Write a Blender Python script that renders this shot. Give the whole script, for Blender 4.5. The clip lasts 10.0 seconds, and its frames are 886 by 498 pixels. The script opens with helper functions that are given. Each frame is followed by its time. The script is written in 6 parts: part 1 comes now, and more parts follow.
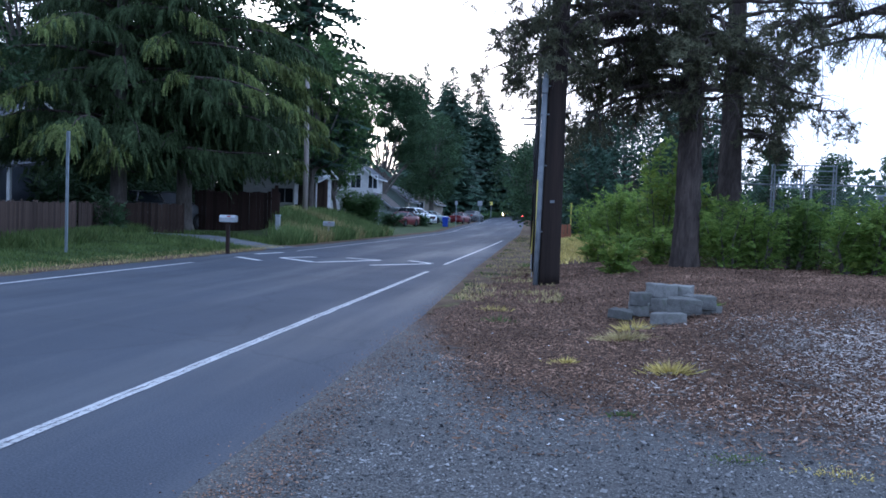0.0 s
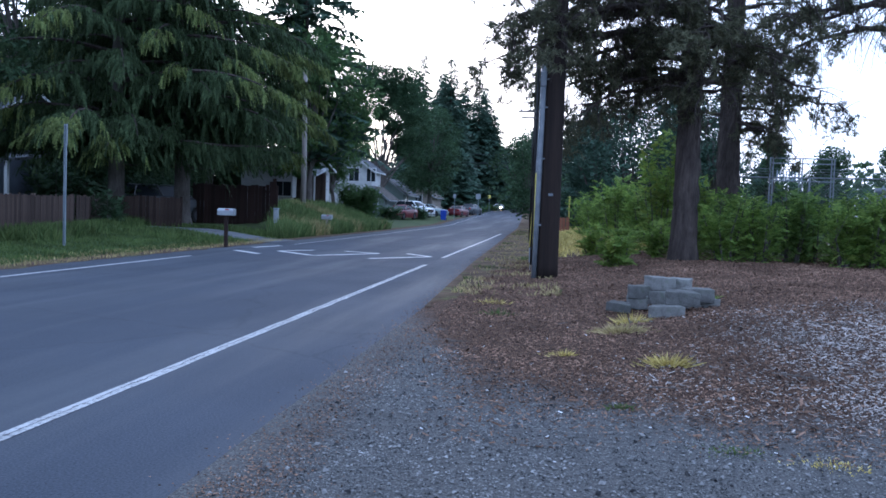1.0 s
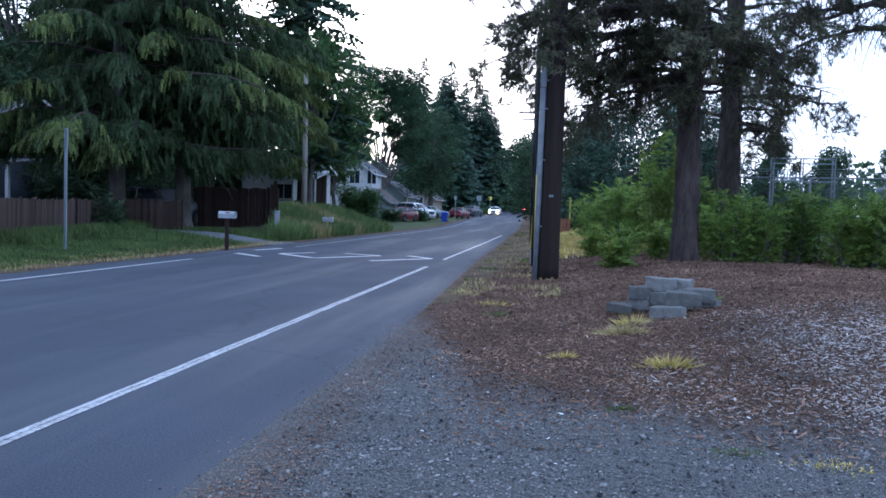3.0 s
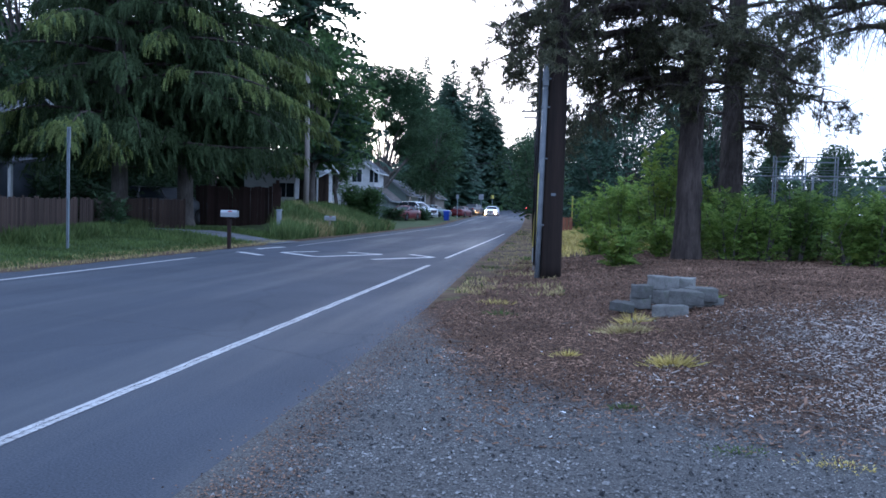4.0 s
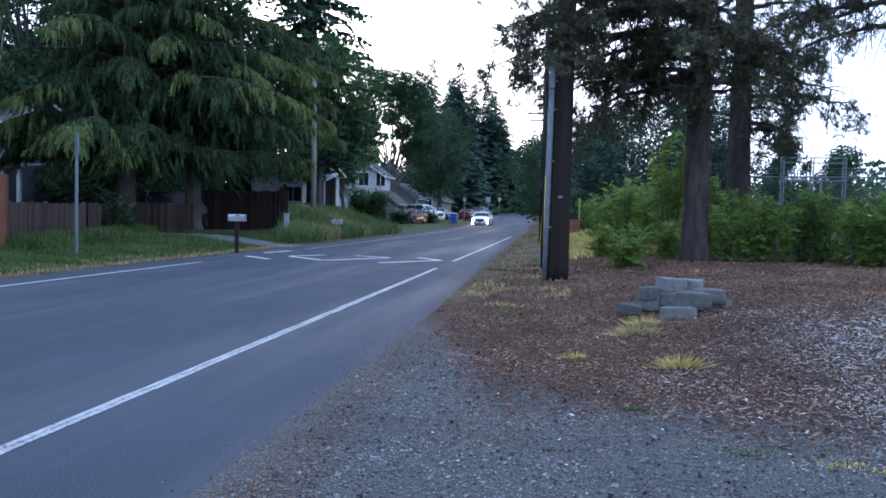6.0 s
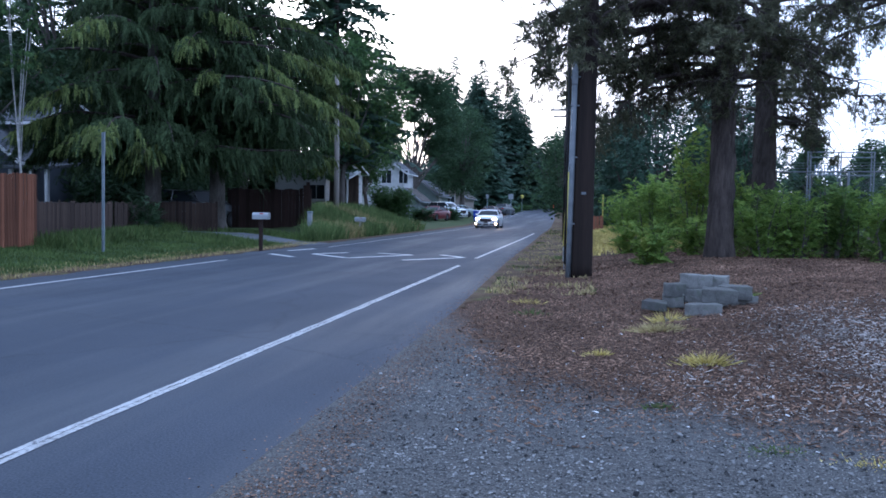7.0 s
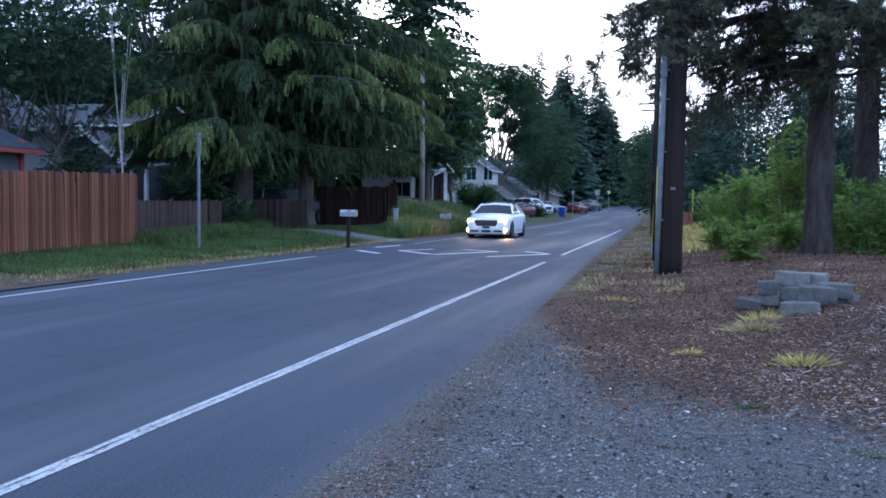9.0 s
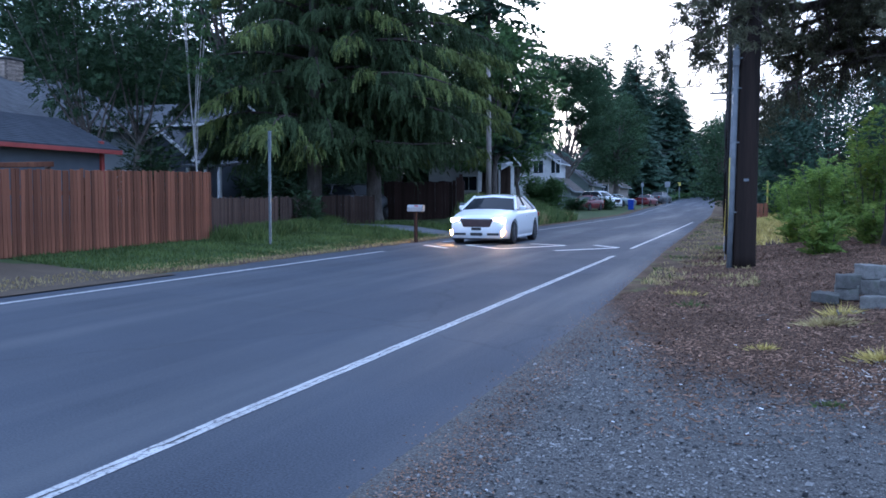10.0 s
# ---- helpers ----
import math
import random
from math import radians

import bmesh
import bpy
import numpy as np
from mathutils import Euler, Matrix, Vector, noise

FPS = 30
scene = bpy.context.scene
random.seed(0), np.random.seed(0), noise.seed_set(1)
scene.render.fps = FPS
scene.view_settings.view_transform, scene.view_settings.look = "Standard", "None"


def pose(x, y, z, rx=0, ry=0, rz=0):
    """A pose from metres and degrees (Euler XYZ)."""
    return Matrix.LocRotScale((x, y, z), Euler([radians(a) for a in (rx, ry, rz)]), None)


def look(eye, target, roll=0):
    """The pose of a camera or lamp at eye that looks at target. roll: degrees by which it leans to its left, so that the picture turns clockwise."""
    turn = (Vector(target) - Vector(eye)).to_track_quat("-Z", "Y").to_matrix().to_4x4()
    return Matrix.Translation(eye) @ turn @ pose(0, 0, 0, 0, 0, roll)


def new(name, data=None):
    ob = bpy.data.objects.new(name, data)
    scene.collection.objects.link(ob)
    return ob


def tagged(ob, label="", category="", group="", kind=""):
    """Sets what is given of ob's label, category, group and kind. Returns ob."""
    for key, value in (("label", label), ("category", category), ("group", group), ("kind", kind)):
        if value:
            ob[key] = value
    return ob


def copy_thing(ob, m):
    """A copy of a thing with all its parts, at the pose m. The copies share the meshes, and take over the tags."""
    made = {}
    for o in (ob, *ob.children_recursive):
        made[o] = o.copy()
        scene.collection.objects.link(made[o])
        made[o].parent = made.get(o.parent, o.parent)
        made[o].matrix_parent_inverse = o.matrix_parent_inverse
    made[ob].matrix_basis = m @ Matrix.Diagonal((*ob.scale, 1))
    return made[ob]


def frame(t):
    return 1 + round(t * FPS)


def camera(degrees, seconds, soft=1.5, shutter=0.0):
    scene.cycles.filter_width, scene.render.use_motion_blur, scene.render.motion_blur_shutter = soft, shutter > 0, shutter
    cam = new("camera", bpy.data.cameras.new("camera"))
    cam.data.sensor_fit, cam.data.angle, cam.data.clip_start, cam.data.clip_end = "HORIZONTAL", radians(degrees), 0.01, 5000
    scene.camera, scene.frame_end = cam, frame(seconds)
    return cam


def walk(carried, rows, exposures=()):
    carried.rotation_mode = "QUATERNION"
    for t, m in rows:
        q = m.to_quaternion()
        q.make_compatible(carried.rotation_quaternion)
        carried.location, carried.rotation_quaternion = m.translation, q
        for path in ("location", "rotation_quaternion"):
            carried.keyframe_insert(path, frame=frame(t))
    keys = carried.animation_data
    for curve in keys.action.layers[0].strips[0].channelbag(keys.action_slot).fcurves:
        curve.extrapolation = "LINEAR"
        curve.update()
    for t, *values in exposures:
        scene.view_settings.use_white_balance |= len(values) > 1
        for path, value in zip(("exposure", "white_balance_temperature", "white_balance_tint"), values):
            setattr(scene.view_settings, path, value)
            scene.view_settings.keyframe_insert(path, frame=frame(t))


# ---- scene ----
cam = camera(55.62, 10.0, soft=1.65, shutter=0.3)
# seconds, x, y, z, yaw, pitch, roll: a person stands on the gravel and turns with the car
PATH = [
    (0.0, 0.0, 0.0, 1.3, 7.361, -2.14, -1.974),
    (0.5, -0.005, 0.005, 1.297, 7.273, -2.305, -2.004),
    (1.0, -0.002, -0.001, 1.298, 7.242, -2.597, -1.949),
    (1.5, 0.001, 0.0, 1.298, 7.353, -2.647, -1.817),
    (2.0, 0.0, 0.001, 1.297, 7.221, -2.445, -1.73),
    (2.5, 0.004, 0.005, 1.299, 7.245, -2.444, -1.702),
    (4.0, 0.003, 0.006, 1.297, 7.451, -2.565, -1.626),
    (4.5, 0.001, 0.003, 1.296, 7.477, -2.569, -1.639),
    (5.0, 0.004, -0.003, 1.299, 7.458, -2.289, -1.484),
    (6.5, 0.002, 0.001, 1.298, 8.457, -2.481, -1.165),
    (7.0, 0.001, 0.003, 1.297, 9.475, -2.597, -0.995),
    (7.5, 0.001, -0.004, 1.296, 11.227, -2.609, -0.962),
    (8.0, -0.004, -0.002, 1.296, 12.139, -2.624, -0.823),
    (8.5, -0.006, -0.014, 1.297, 13.566, -2.66, -0.772),
    (9.0, -0.01, -0.015, 1.296, 15.241, -2.91, -0.712),
    (9.5, -0.004, -0.017, 1.299, 17.746, -3.139, -0.413),
    (10.0, -0.001, -0.039, 1.304, 19.795, -3.34, -0.115),
]
walk(cam, [(t, pose(x, y, z, 90 + p, r, w)) for t, x, y, z, w, p, r in PATH], exposures=[(0.0, 0.8, 5100, 15), (6.0, 0.8, 5100, 15), (10.0, 0.82, 4900, 15)])

# ---------------------------------------------------------------- world and sun
world = bpy.data.worlds.new("world")
scene.world = world
world.use_nodes = True
wn, wl = world.node_tree.nodes, world.node_tree.links
wn.clear()
sky = wn.new("ShaderNodeTexSky")
sky.sky_type, sky.sun_disc = "NISHITA", False
sky.sun_elevation, sky.sun_rotation = radians(16), radians(-14)
sky.air_density, sky.dust_density, sky.ozone_density = 1.0, 3.0, 1.5
bg_sky, bg_haze, add, out = (wn.new("ShaderNodeBackground"), wn.new("ShaderNodeBackground"),
                             wn.new("ShaderNodeAddShader"), wn.new("ShaderNodeOutputWorld"))
bg_sky.inputs[1].default_value = 0.04
bg_haze.inputs[0].default_value = (0.72, 0.83, 1.0, 1)      # thin high cloud after sundown
bg_haze.inputs[1].default_value = 0.9
wl.new(sky.outputs[0], bg_sky.inputs[0])
wl.new(bg_sky.outputs[0], add.inputs[0])
wl.new(bg_haze.outputs[0], add.inputs[1])
wl.new(add.outputs[0], out.inputs[0])
sun = new("sun", bpy.data.lights.new("sun", "SUN"))
sun.data.energy, sun.data.angle, sun.data.color = 0.15, radians(25), (1.0, 0.9, 0.8)
sun.matrix_world = look((0, 0, 60), (0.24 * 60, -0.97 * 60, 45))


# ---------------------------------------------------------------- materials
def mat(name, a, b, rough=0.8, scale=6.0, fine=60.0, bump=0.3, metal=0.0, spec=0.5, stretch=(1, 1, 1), fine_mix=0.35,
        dist=0.02, wear=None, wear_at=0.62, wear_scale=2.0):
    """Two colours mixed by noise at two scales, with bump; wear: a third colour in blotches."""
    m = bpy.data.materials.new(name)
    m.use_nodes = True
    n, l = m.node_tree.nodes, m.node_tree.links
    bsdf = n["Principled BSDF"]
    tc, mp = n.new("ShaderNodeTexCoord"), n.new("ShaderNodeMapping")
    mp.inputs["Scale"].default_value = stretch
    l.new(tc.outputs["Object"], mp.inputs["Vector"])
    n1, n2, mx = n.new("ShaderNodeTexNoise"), n.new("ShaderNodeTexNoise"), n.new("ShaderNodeMix")
    n1.inputs["Scale"].default_value, n1.inputs["Detail"].default_value = scale, 5
    n2.inputs["Scale"].default_value, n2.inputs["Detail"].default_value = fine, 4
    for q in (n1, n2):
        l.new(mp.outputs[0], q.inputs["Vector"])
    mx.inputs[0].default_value = fine_mix
    l.new(n1.outputs["Fac"], mx.inputs[2]), l.new(n2.outputs["Fac"], mx.inputs[3])
    ramp = n.new("ShaderNodeValToRGB")
    ramp.color_ramp.elements[0].position, ramp.color_ramp.elements[1].position = 0.32, 0.68
    ramp.color_ramp.elements[0].color, ramp.color_ramp.elements[1].color = (*a, 1), (*b, 1)
    l.new(mx.outputs[0], ramp.inputs[0])
    colour = ramp.outputs[0]
    if wear:
        n3, r3, m3 = n.new("ShaderNodeTexNoise"), n.new("ShaderNodeValToRGB"), n.new("ShaderNodeMix")
        n3.inputs["Scale"].default_value, n3.inputs["Detail"].default_value, n3.inputs["Roughness"].default_value = wear_scale, 8, 0.7
        r3.color_ramp.elements[0].position, r3.color_ramp.elements[1].position = wear_at - 0.06, wear_at + 0.06
        m3.data_type = "RGBA"
        l.new(mp.outputs[0], n3.inputs["Vector"]), l.new(n3.outputs["Fac"], r3.inputs[0])
        l.new(r3.outputs[0], m3.inputs[0]), l.new(colour, m3.inputs[6])
        m3.inputs[7].default_value = (*wear, 1)
        colour = m3.outputs[2]
    l.new(colour, bsdf.inputs["Base Color"])
    bsdf.inputs["Roughness"].default_value, bsdf.inputs["Metallic"].default_value = rough, metal
    bsdf.inputs["Specular IOR Level"].default_value = spec
    if bump:
        bp = n.new("ShaderNodeBump")
        bp.inputs["Strength"].default_value, bp.inputs["Distance"].default_value = bump, dist
        l.new(n2.outputs["Fac"], bp.inputs["Height"])
        l.new(bp.outputs[0], bsdf.inputs["Normal"])
    return m


def leaf_mat(name, dark, light, rough=0.65, translucent=0.25):
    """Foliage: each leaf, strand or tuft takes a shade of its own, and lets some light through."""
    m = bpy.data.materials.new(name)
    m.use_nodes = True
    n, l = m.node_tree.nodes, m.node_tree.links
    bsdf, outp = n["Principled BSDF"], n["Material Output"]
    geo, ramp = n.new("ShaderNodeNewGeometry"), n.new("ShaderNodeValToRGB")
    ramp.color_ramp.elements[0].color, ramp.color_ramp.elements[1].color = (*dark, 1), (*light, 1)
    l.new(geo.outputs["Random Per Island"], ramp.inputs[0])
    tc, nz, hs = n.new("ShaderNodeTexCoord"), n.new("ShaderNodeTexNoise"), n.new("ShaderNodeHueSaturation")
    nz.inputs["Scale"].default_value, nz.inputs["Detail"].default_value = 0.9, 3
    mr = n.new("ShaderNodeMapRange")
    mr.inputs[1].default_value, mr.inputs[2].default_value, mr.inputs[3].default_value, mr.inputs[4].default_value = 0.3, 0.7, 0.65, 1.35
    l.new(tc.outputs["Object"], nz.inputs["Vector"]), l.new(nz.outputs["Fac"], mr.inputs[0])
    l.new(mr.outputs[0], hs.inputs["Value"]), l.new(ramp.outputs[0], hs.inputs["Color"])
    l.new(hs.outputs[0], bsdf.inputs["Base Color"])
    bsdf.inputs["Roughness"].default_value = rough
    bsdf.inputs["Specular IOR Level"].default_value = 0.12
    if translucent:
        tr, ms = n.new("ShaderNodeBsdfTranslucent"), n.new("ShaderNodeMixShader")
        ms.inputs[0].default_value = translucent
        l.new(hs.outputs[0], tr.inputs[0])
        l.new(bsdf.outputs[0], ms.inputs[1]), l.new(tr.outputs[0], ms.inputs[2]), l.new(ms.outputs[0], outp.inputs[0])
    return m


def grain_mat(name, dark, light, rough=0.9, spec=0.2):
    """Loose pieces (chips, pebbles): a shade for each piece."""
    return leaf_mat(name, dark, light, rough, 0)


def glow(name, colour, strength):
    m = bpy.data.materials.new(name)
    m.use_nodes = True
    b = m.node_tree.nodes["Principled BSDF"]
    b.inputs["Base Color"].default_value = (0.8, 0.8, 0.8, 1)
    b.inputs["Emission Color"].default_value, b.inputs["Emission Strength"].default_value = (*colour, 1), strength
    return m


def glass(name, colour=(0.02, 0.025, 0.03)):
    m = bpy.data.materials.new(name)
    m.use_nodes = True
    b = m.node_tree.nodes["Principled BSDF"]
    b.inputs["Base Color"].default_value, b.inputs["Roughness"].default_value = (*colour, 1), 0.04
    b.inputs["Specular IOR Level"].default_value = 0.35
    return m


def asphalt_mat(name):
    """Worn chip seal: fine grain, paler wheel tracks along the road, darker patches and a few cracks."""
    m = mat(name, (0.025, 0.03, 0.039), (0.08, 0.092, 0.117), 0.8, 0.5, 75, 0.6, spec=0.13, fine_mix=0.72, dist=0.006,
            stretch=(1, 1, 1))
    n, l = m.node_tree.nodes, m.node_tree.links
    bsdf = n["Principled BSDF"]
    base = bsdf.inputs["Base Color"].links[0].from_socket
    tc, mp = n.new("ShaderNodeTexCoord"), n.new("ShaderNodeMapping")
    mp.inputs["Scale"].default_value = (0.75, 0.05, 1)
    l.new(tc.outputs["Object"], mp.inputs["Vector"])
    nz, rp = n.new("ShaderNodeTexNoise"), n.new("ShaderNodeValToRGB")
    nz.inputs["Scale"].default_value, nz.inputs["Detail"].default_value, nz.inputs["Roughness"].default_value = 1.0, 6, 0.55
    rp.color_ramp.elements[0].position, rp.color_ramp.elements[1].position = 0.48, 0.85
    l.new(mp.outputs[0], nz.inputs["Vector"]), l.new(nz.outputs["Fac"], rp.inputs[0])
    mx = n.new("ShaderNodeMix")
    mx.data_type = "RGBA"
    l.new(rp.outputs[0], mx.inputs[0]), l.new(base, mx.inputs[6])
    mx.inputs[7].default_value = (0.076, 0.084, 0.097, 1)
    # cracks
    vo, cr, mc = n.new("ShaderNodeTexVoronoi"), n.new("ShaderNodeValToRGB"), n.new("ShaderNodeMix")
    vo.feature = "DISTANCE_TO_EDGE"
    vo.inputs["Scale"].default_value = 0.28
    wn_, va = n.new("ShaderNodeTexNoise"), n.new("ShaderNodeMixRGB")
    wn_.inputs["Scale"].default_value, wn_.inputs["Detail"].default_value = 1.6, 5
    va.inputs[0].default_value = 0.35
    l.new(tc.outputs["Object"], wn_.inputs["Vector"])
    l.new(tc.outputs["Object"], va.inputs[1]), l.new(wn_.outputs["Color"], va.inputs[2])
    l.new(va.outputs[0], vo.inputs["Vector"]), l.new(vo.outputs["Distance"], cr.inputs[0])
    cr.color_ramp.elements[0].position, cr.color_ramp.elements[1].position = 0.0, 0.006
    cr.color_ramp.elements[0].color = (0.55, 0.55, 0.55, 1)
    mc.data_type, mc.blend_type = "RGBA", "MULTIPLY"
    mc.inputs[0].default_value = 0.45
    l.new(mx.outputs[2], mc.inputs[6]), l.new(cr.outputs[0], mc.inputs[7])
    l.new(mc.outputs[2], bsdf.inputs["Base Color"])
    rr = n.new("ShaderNodeMapRange")
    rr.inputs[3].default_value, rr.inputs[4].default_value = 0.8, 0.42
    l.new(rp.outputs[0], rr.inputs[0]), l.new(rr.outputs[0], bsdf.inputs["Roughness"])
    return m


ASPHALT = asphalt_mat("worn_asphalt")
PAINT = mat("road_paint", (0.33, 0.33, 0.33), (0.55, 0.55, 0.55), 0.7, 3, 45, 0.3, spec=0.2, stretch=(1, 1, 1), wear=(0.09, 0.09, 0.1), wear_at=0.57, wear_scale=26.0)
CRACK = mat("open_crack", (0.012, 0.013, 0.015), (0.03, 0.032, 0.036), 0.95, 4, 60, 0.0, spec=0.1)
PAINT_FRESH = mat("road_paint_chevron", (0.5, 0.5, 0.5), (0.68, 0.68, 0.68), 0.7, 3, 45, 0.3, spec=0.2, wear=(0.12, 0.12, 0.12), wear_at=0.68, wear_scale=3.0)
DIRT = mat("dirt", (0.05, 0.038, 0.028), (0.11, 0.085, 0.06), 0.95, 1.5, 45, 0.6, spec=0.2)
GRAVEL = mat("gravel_bed", (0.07, 0.075, 0.085), (0.19, 0.2, 0.215), 0.9, 1.1, 75, 0.9, spec=0.25, fine_mix=0.6, wear=(0.09, 0.075, 0.06),
             wear_at=0.66, wear_scale=1.4)
VERGE = mat("dry_verge", (0.042, 0.027, 0.018), (0.14, 0.095, 0.062), 0.95, 1.2, 40, 0.8, spec=0.1, wear=(0.13, 0.125, 0.055), wear_at=0.6, wear_scale=1.0)


def soil_mat(name):
    """Gravel that passes into bark mulch: the mesh's soil value, broken up by noise, says which lies on top."""
    m = bpy.data.materials.new(name)
    m.use_nodes = True
    n, l = m.node_tree.nodes, m.node_tree.links
    bsdf, tc = n["Principled BSDF"], n.new("ShaderNodeTexCoord")

    def tex(scale, detail, rough=0.6):
        q = n.new("ShaderNodeTexNoise")
        q.inputs["Scale"].default_value, q.inputs["Detail"].default_value, q.inputs["Roughness"].default_value = scale, detail, rough
        l.new(tc.outputs["Object"], q.inputs["Vector"])
        return q.outputs["Fac"]

    def ramp(src, stops):
        q = n.new("ShaderNodeValToRGB")
        while len(q.color_ramp.elements) < len(stops):
            q.color_ramp.elements.new(0.5)
        for e, (p, c) in zip(q.color_ramp.elements, stops):
            e.position, e.color = p, (*c, 1)
        l.new(src, q.inputs[0])
        return q.outputs[0]

    def blend(fac, a, b, mode="MIX", f=None):
        q = n.new("ShaderNodeMix")
        q.data_type, q.blend_type = "RGBA", mode
        if f is None:
            l.new(fac, q.inputs[0])
        else:
            q.inputs[0].default_value = f
        l.new(a, q.inputs[6]), l.new(b, q.inputs[7])
        return q.outputs[2]

    fine, mid, big = tex(85, 3, 0.7), tex(26, 4, 0.7), tex(1.6, 6)
    stones = ramp(fine, [(0.36, (0.035, 0.035, 0.036)), (0.5, (0.105, 0.103, 0.1)), (0.66, (0.24, 0.235, 0.225))])
    dust = ramp(mid, [(0.38, (0.07, 0.066, 0.06)), (0.62, (0.16, 0.155, 0.148))])
    gravel = blend(ramp(big, [(0.35, (0, 0, 0)), (0.75, (0.8, 0.8, 0.8))]), stones, dust)
    bark = ramp(fine, [(0.36, (0.016, 0.009, 0.006)), (0.52, (0.075, 0.043, 0.029)), (0.68, (0.2, 0.13, 0.092))])
    loam = ramp(mid, [(0.38, (0.046, 0.028, 0.019)), (0.62, (0.14, 0.09, 0.061))])
    mulch = blend(ramp(big, [(0.4, (0, 0, 0)), (0.7, (0.85, 0.85, 0.85))]), bark, loam)
    at, a1, a2 = n.new("ShaderNodeAttribute"), n.new("ShaderNodeMath"), n.new("ShaderNodeMath")
    at.attribute_name = "soil"
    a1.operation, a2.operation = "MULTIPLY_ADD", "MULTIPLY_ADD"
    l.new(tex(3.2, 8, 0.75), a1.inputs[0])
    a1.inputs[1].default_value = 1.3
    l.new(at.outputs["Fac"], a1.inputs[2])
    l.new(fine, a2.inputs[0])
    a2.inputs[1].default_value = 0.7
    l.new(a1.outputs[0], a2.inputs[2])
    mr = n.new("ShaderNodeMapRange")
    mr.inputs[1].default_value, mr.inputs[2].default_value = 1.32, 1.68
    l.new(a2.outputs[0], mr.inputs[0])
    l.new(blend(mr.outputs[0], gravel, mulch), bsdf.inputs["Base Color"])
    bsdf.inputs["Roughness"].default_value, bsdf.inputs["Specular IOR Level"].default_value = 0.95, 0.15
    bp = n.new("ShaderNodeBump")
    bp.inputs["Strength"].default_value, bp.inputs["Distance"].default_value = 0.9, 0.02
    l.new(fine, bp.inputs["Height"]), l.new(bp.outputs[0], bsdf.inputs["Normal"])
    return m


SOIL = soil_mat("gravel_and_mulch")
LAWN = mat("lawn_soil", (0.03, 0.05, 0.018), (0.075, 0.115, 0.035), 0.95, 0.8, 30, 0.7, spec=0.15)
MEADOW = mat("meadow_ground", (0.035, 0.055, 0.02), (0.08, 0.1, 0.04), 0.95, 0.1, 5, 0.5, spec=0.15)
BARK = mat("conifer_bark", (0.026, 0.021, 0.019), (0.1, 0.08, 0.07), 0.95, 5, 22, 1.0, spec=0.15, stretch=(1, 1, 0.22), dist=0.05)
BARK_GREY = mat("grey_bark", (0.06, 0.052, 0.045), (0.17, 0.15, 0.135), 0.95, 4, 20, 0.8, spec=0.15, stretch=(1, 1, 0.3), dist=0.03)
BARK_PALE = mat("pale_bark", (0.2, 0.19, 0.175), (0.42, 0.4, 0.38), 0.9, 5, 24, 0.4, spec=0.2, stretch=(1, 1, 2.2), wear=(0.05, 0.045, 0.04), wear_at=0.66)
CREOSOTE = mat("creosoted_wood", (0.01, 0.0075, 0.0065), (0.03, 0.02, 0.016), 0.85, 6, 40, 0.7, stretch=(1, 1, 0.06), dist=0.012, spec=0.2)
OLD_POLE = mat("weathered_pole_wood", (0.18, 0.16, 0.14), (0.36, 0.32, 0.29), 0.9, 6, 40, 0.6, stretch=(1, 1, 0.06), spec=0.2)
GALV = mat("galvanised_steel", (0.25, 0.27, 0.29), (0.38, 0.4, 0.43), 0.45, 4, 50, 0.1, metal=0.6, wear=(0.27, 0.29, 0.31), wear_scale=6)
CONDUIT = mat("dull_zinc_conduit", (0.11, 0.122, 0.135), (0.19, 0.205, 0.22), 0.65, 5, 50, 0.1, spec=0.3, wear=(0.1, 0.11, 0.12), wear_scale=4)
SIGN_STEEL = mat("dull_sign_steel", (0.2, 0.24, 0.27), (0.32, 0.36, 0.39), 0.5, 6, 60, 0.1, metal=0.5)
YELLOW = mat("yellow_guard", (0.5, 0.42, 0.07), (0.68, 0.58, 0.13), 0.55, 3, 40, 0.1)
CONCRETE = mat("concrete_block", (0.1, 0.097, 0.09), (0.23, 0.226, 0.214), 0.92, 7, 70, 0.6, spec=0.2, dist=0.008, wear=(0.13, 0.14, 0.115), wear_at=0.6, wear_scale=5)
CEDAR = mat("red_cedar_board", (0.1, 0.038, 0.022), (0.27, 0.115, 0.066), 0.85, 4, 40, 0.5, spec=0.2, stretch=(1, 1, 0.08))
OLD_BOARD = mat("grey_brown_board", (0.03, 0.02, 0.016), (0.1, 0.07, 0.056), 0.9, 4, 40, 0.5, spec=0.2, stretch=(1, 1, 0.1))
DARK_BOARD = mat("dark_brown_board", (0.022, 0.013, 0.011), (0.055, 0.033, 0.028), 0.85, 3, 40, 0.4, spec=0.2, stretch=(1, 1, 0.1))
WHITE_WALL = mat("white_siding_paint", (0.42, 0.42, 0.42), (0.58, 0.58, 0.57), 0.6, 1.2, 40, 0.15, stretch=(1, 1, 3))
GREY_WALL = mat("grey_siding_paint", (0.3, 0.32, 0.34), (0.42, 0.44, 0.46), 0.65, 1.2, 40, 0.15)
BLUE_WALL = mat("slate_blue_siding_paint", (0.05, 0.06, 0.078), (0.088, 0.102, 0.125), 0.7, 1.2, 40, 0.15)
TAN_WALL = mat("tan_siding_paint", (0.17, 0.145, 0.12), (0.25, 0.21, 0.18), 0.7, 1.2, 40, 0.15)
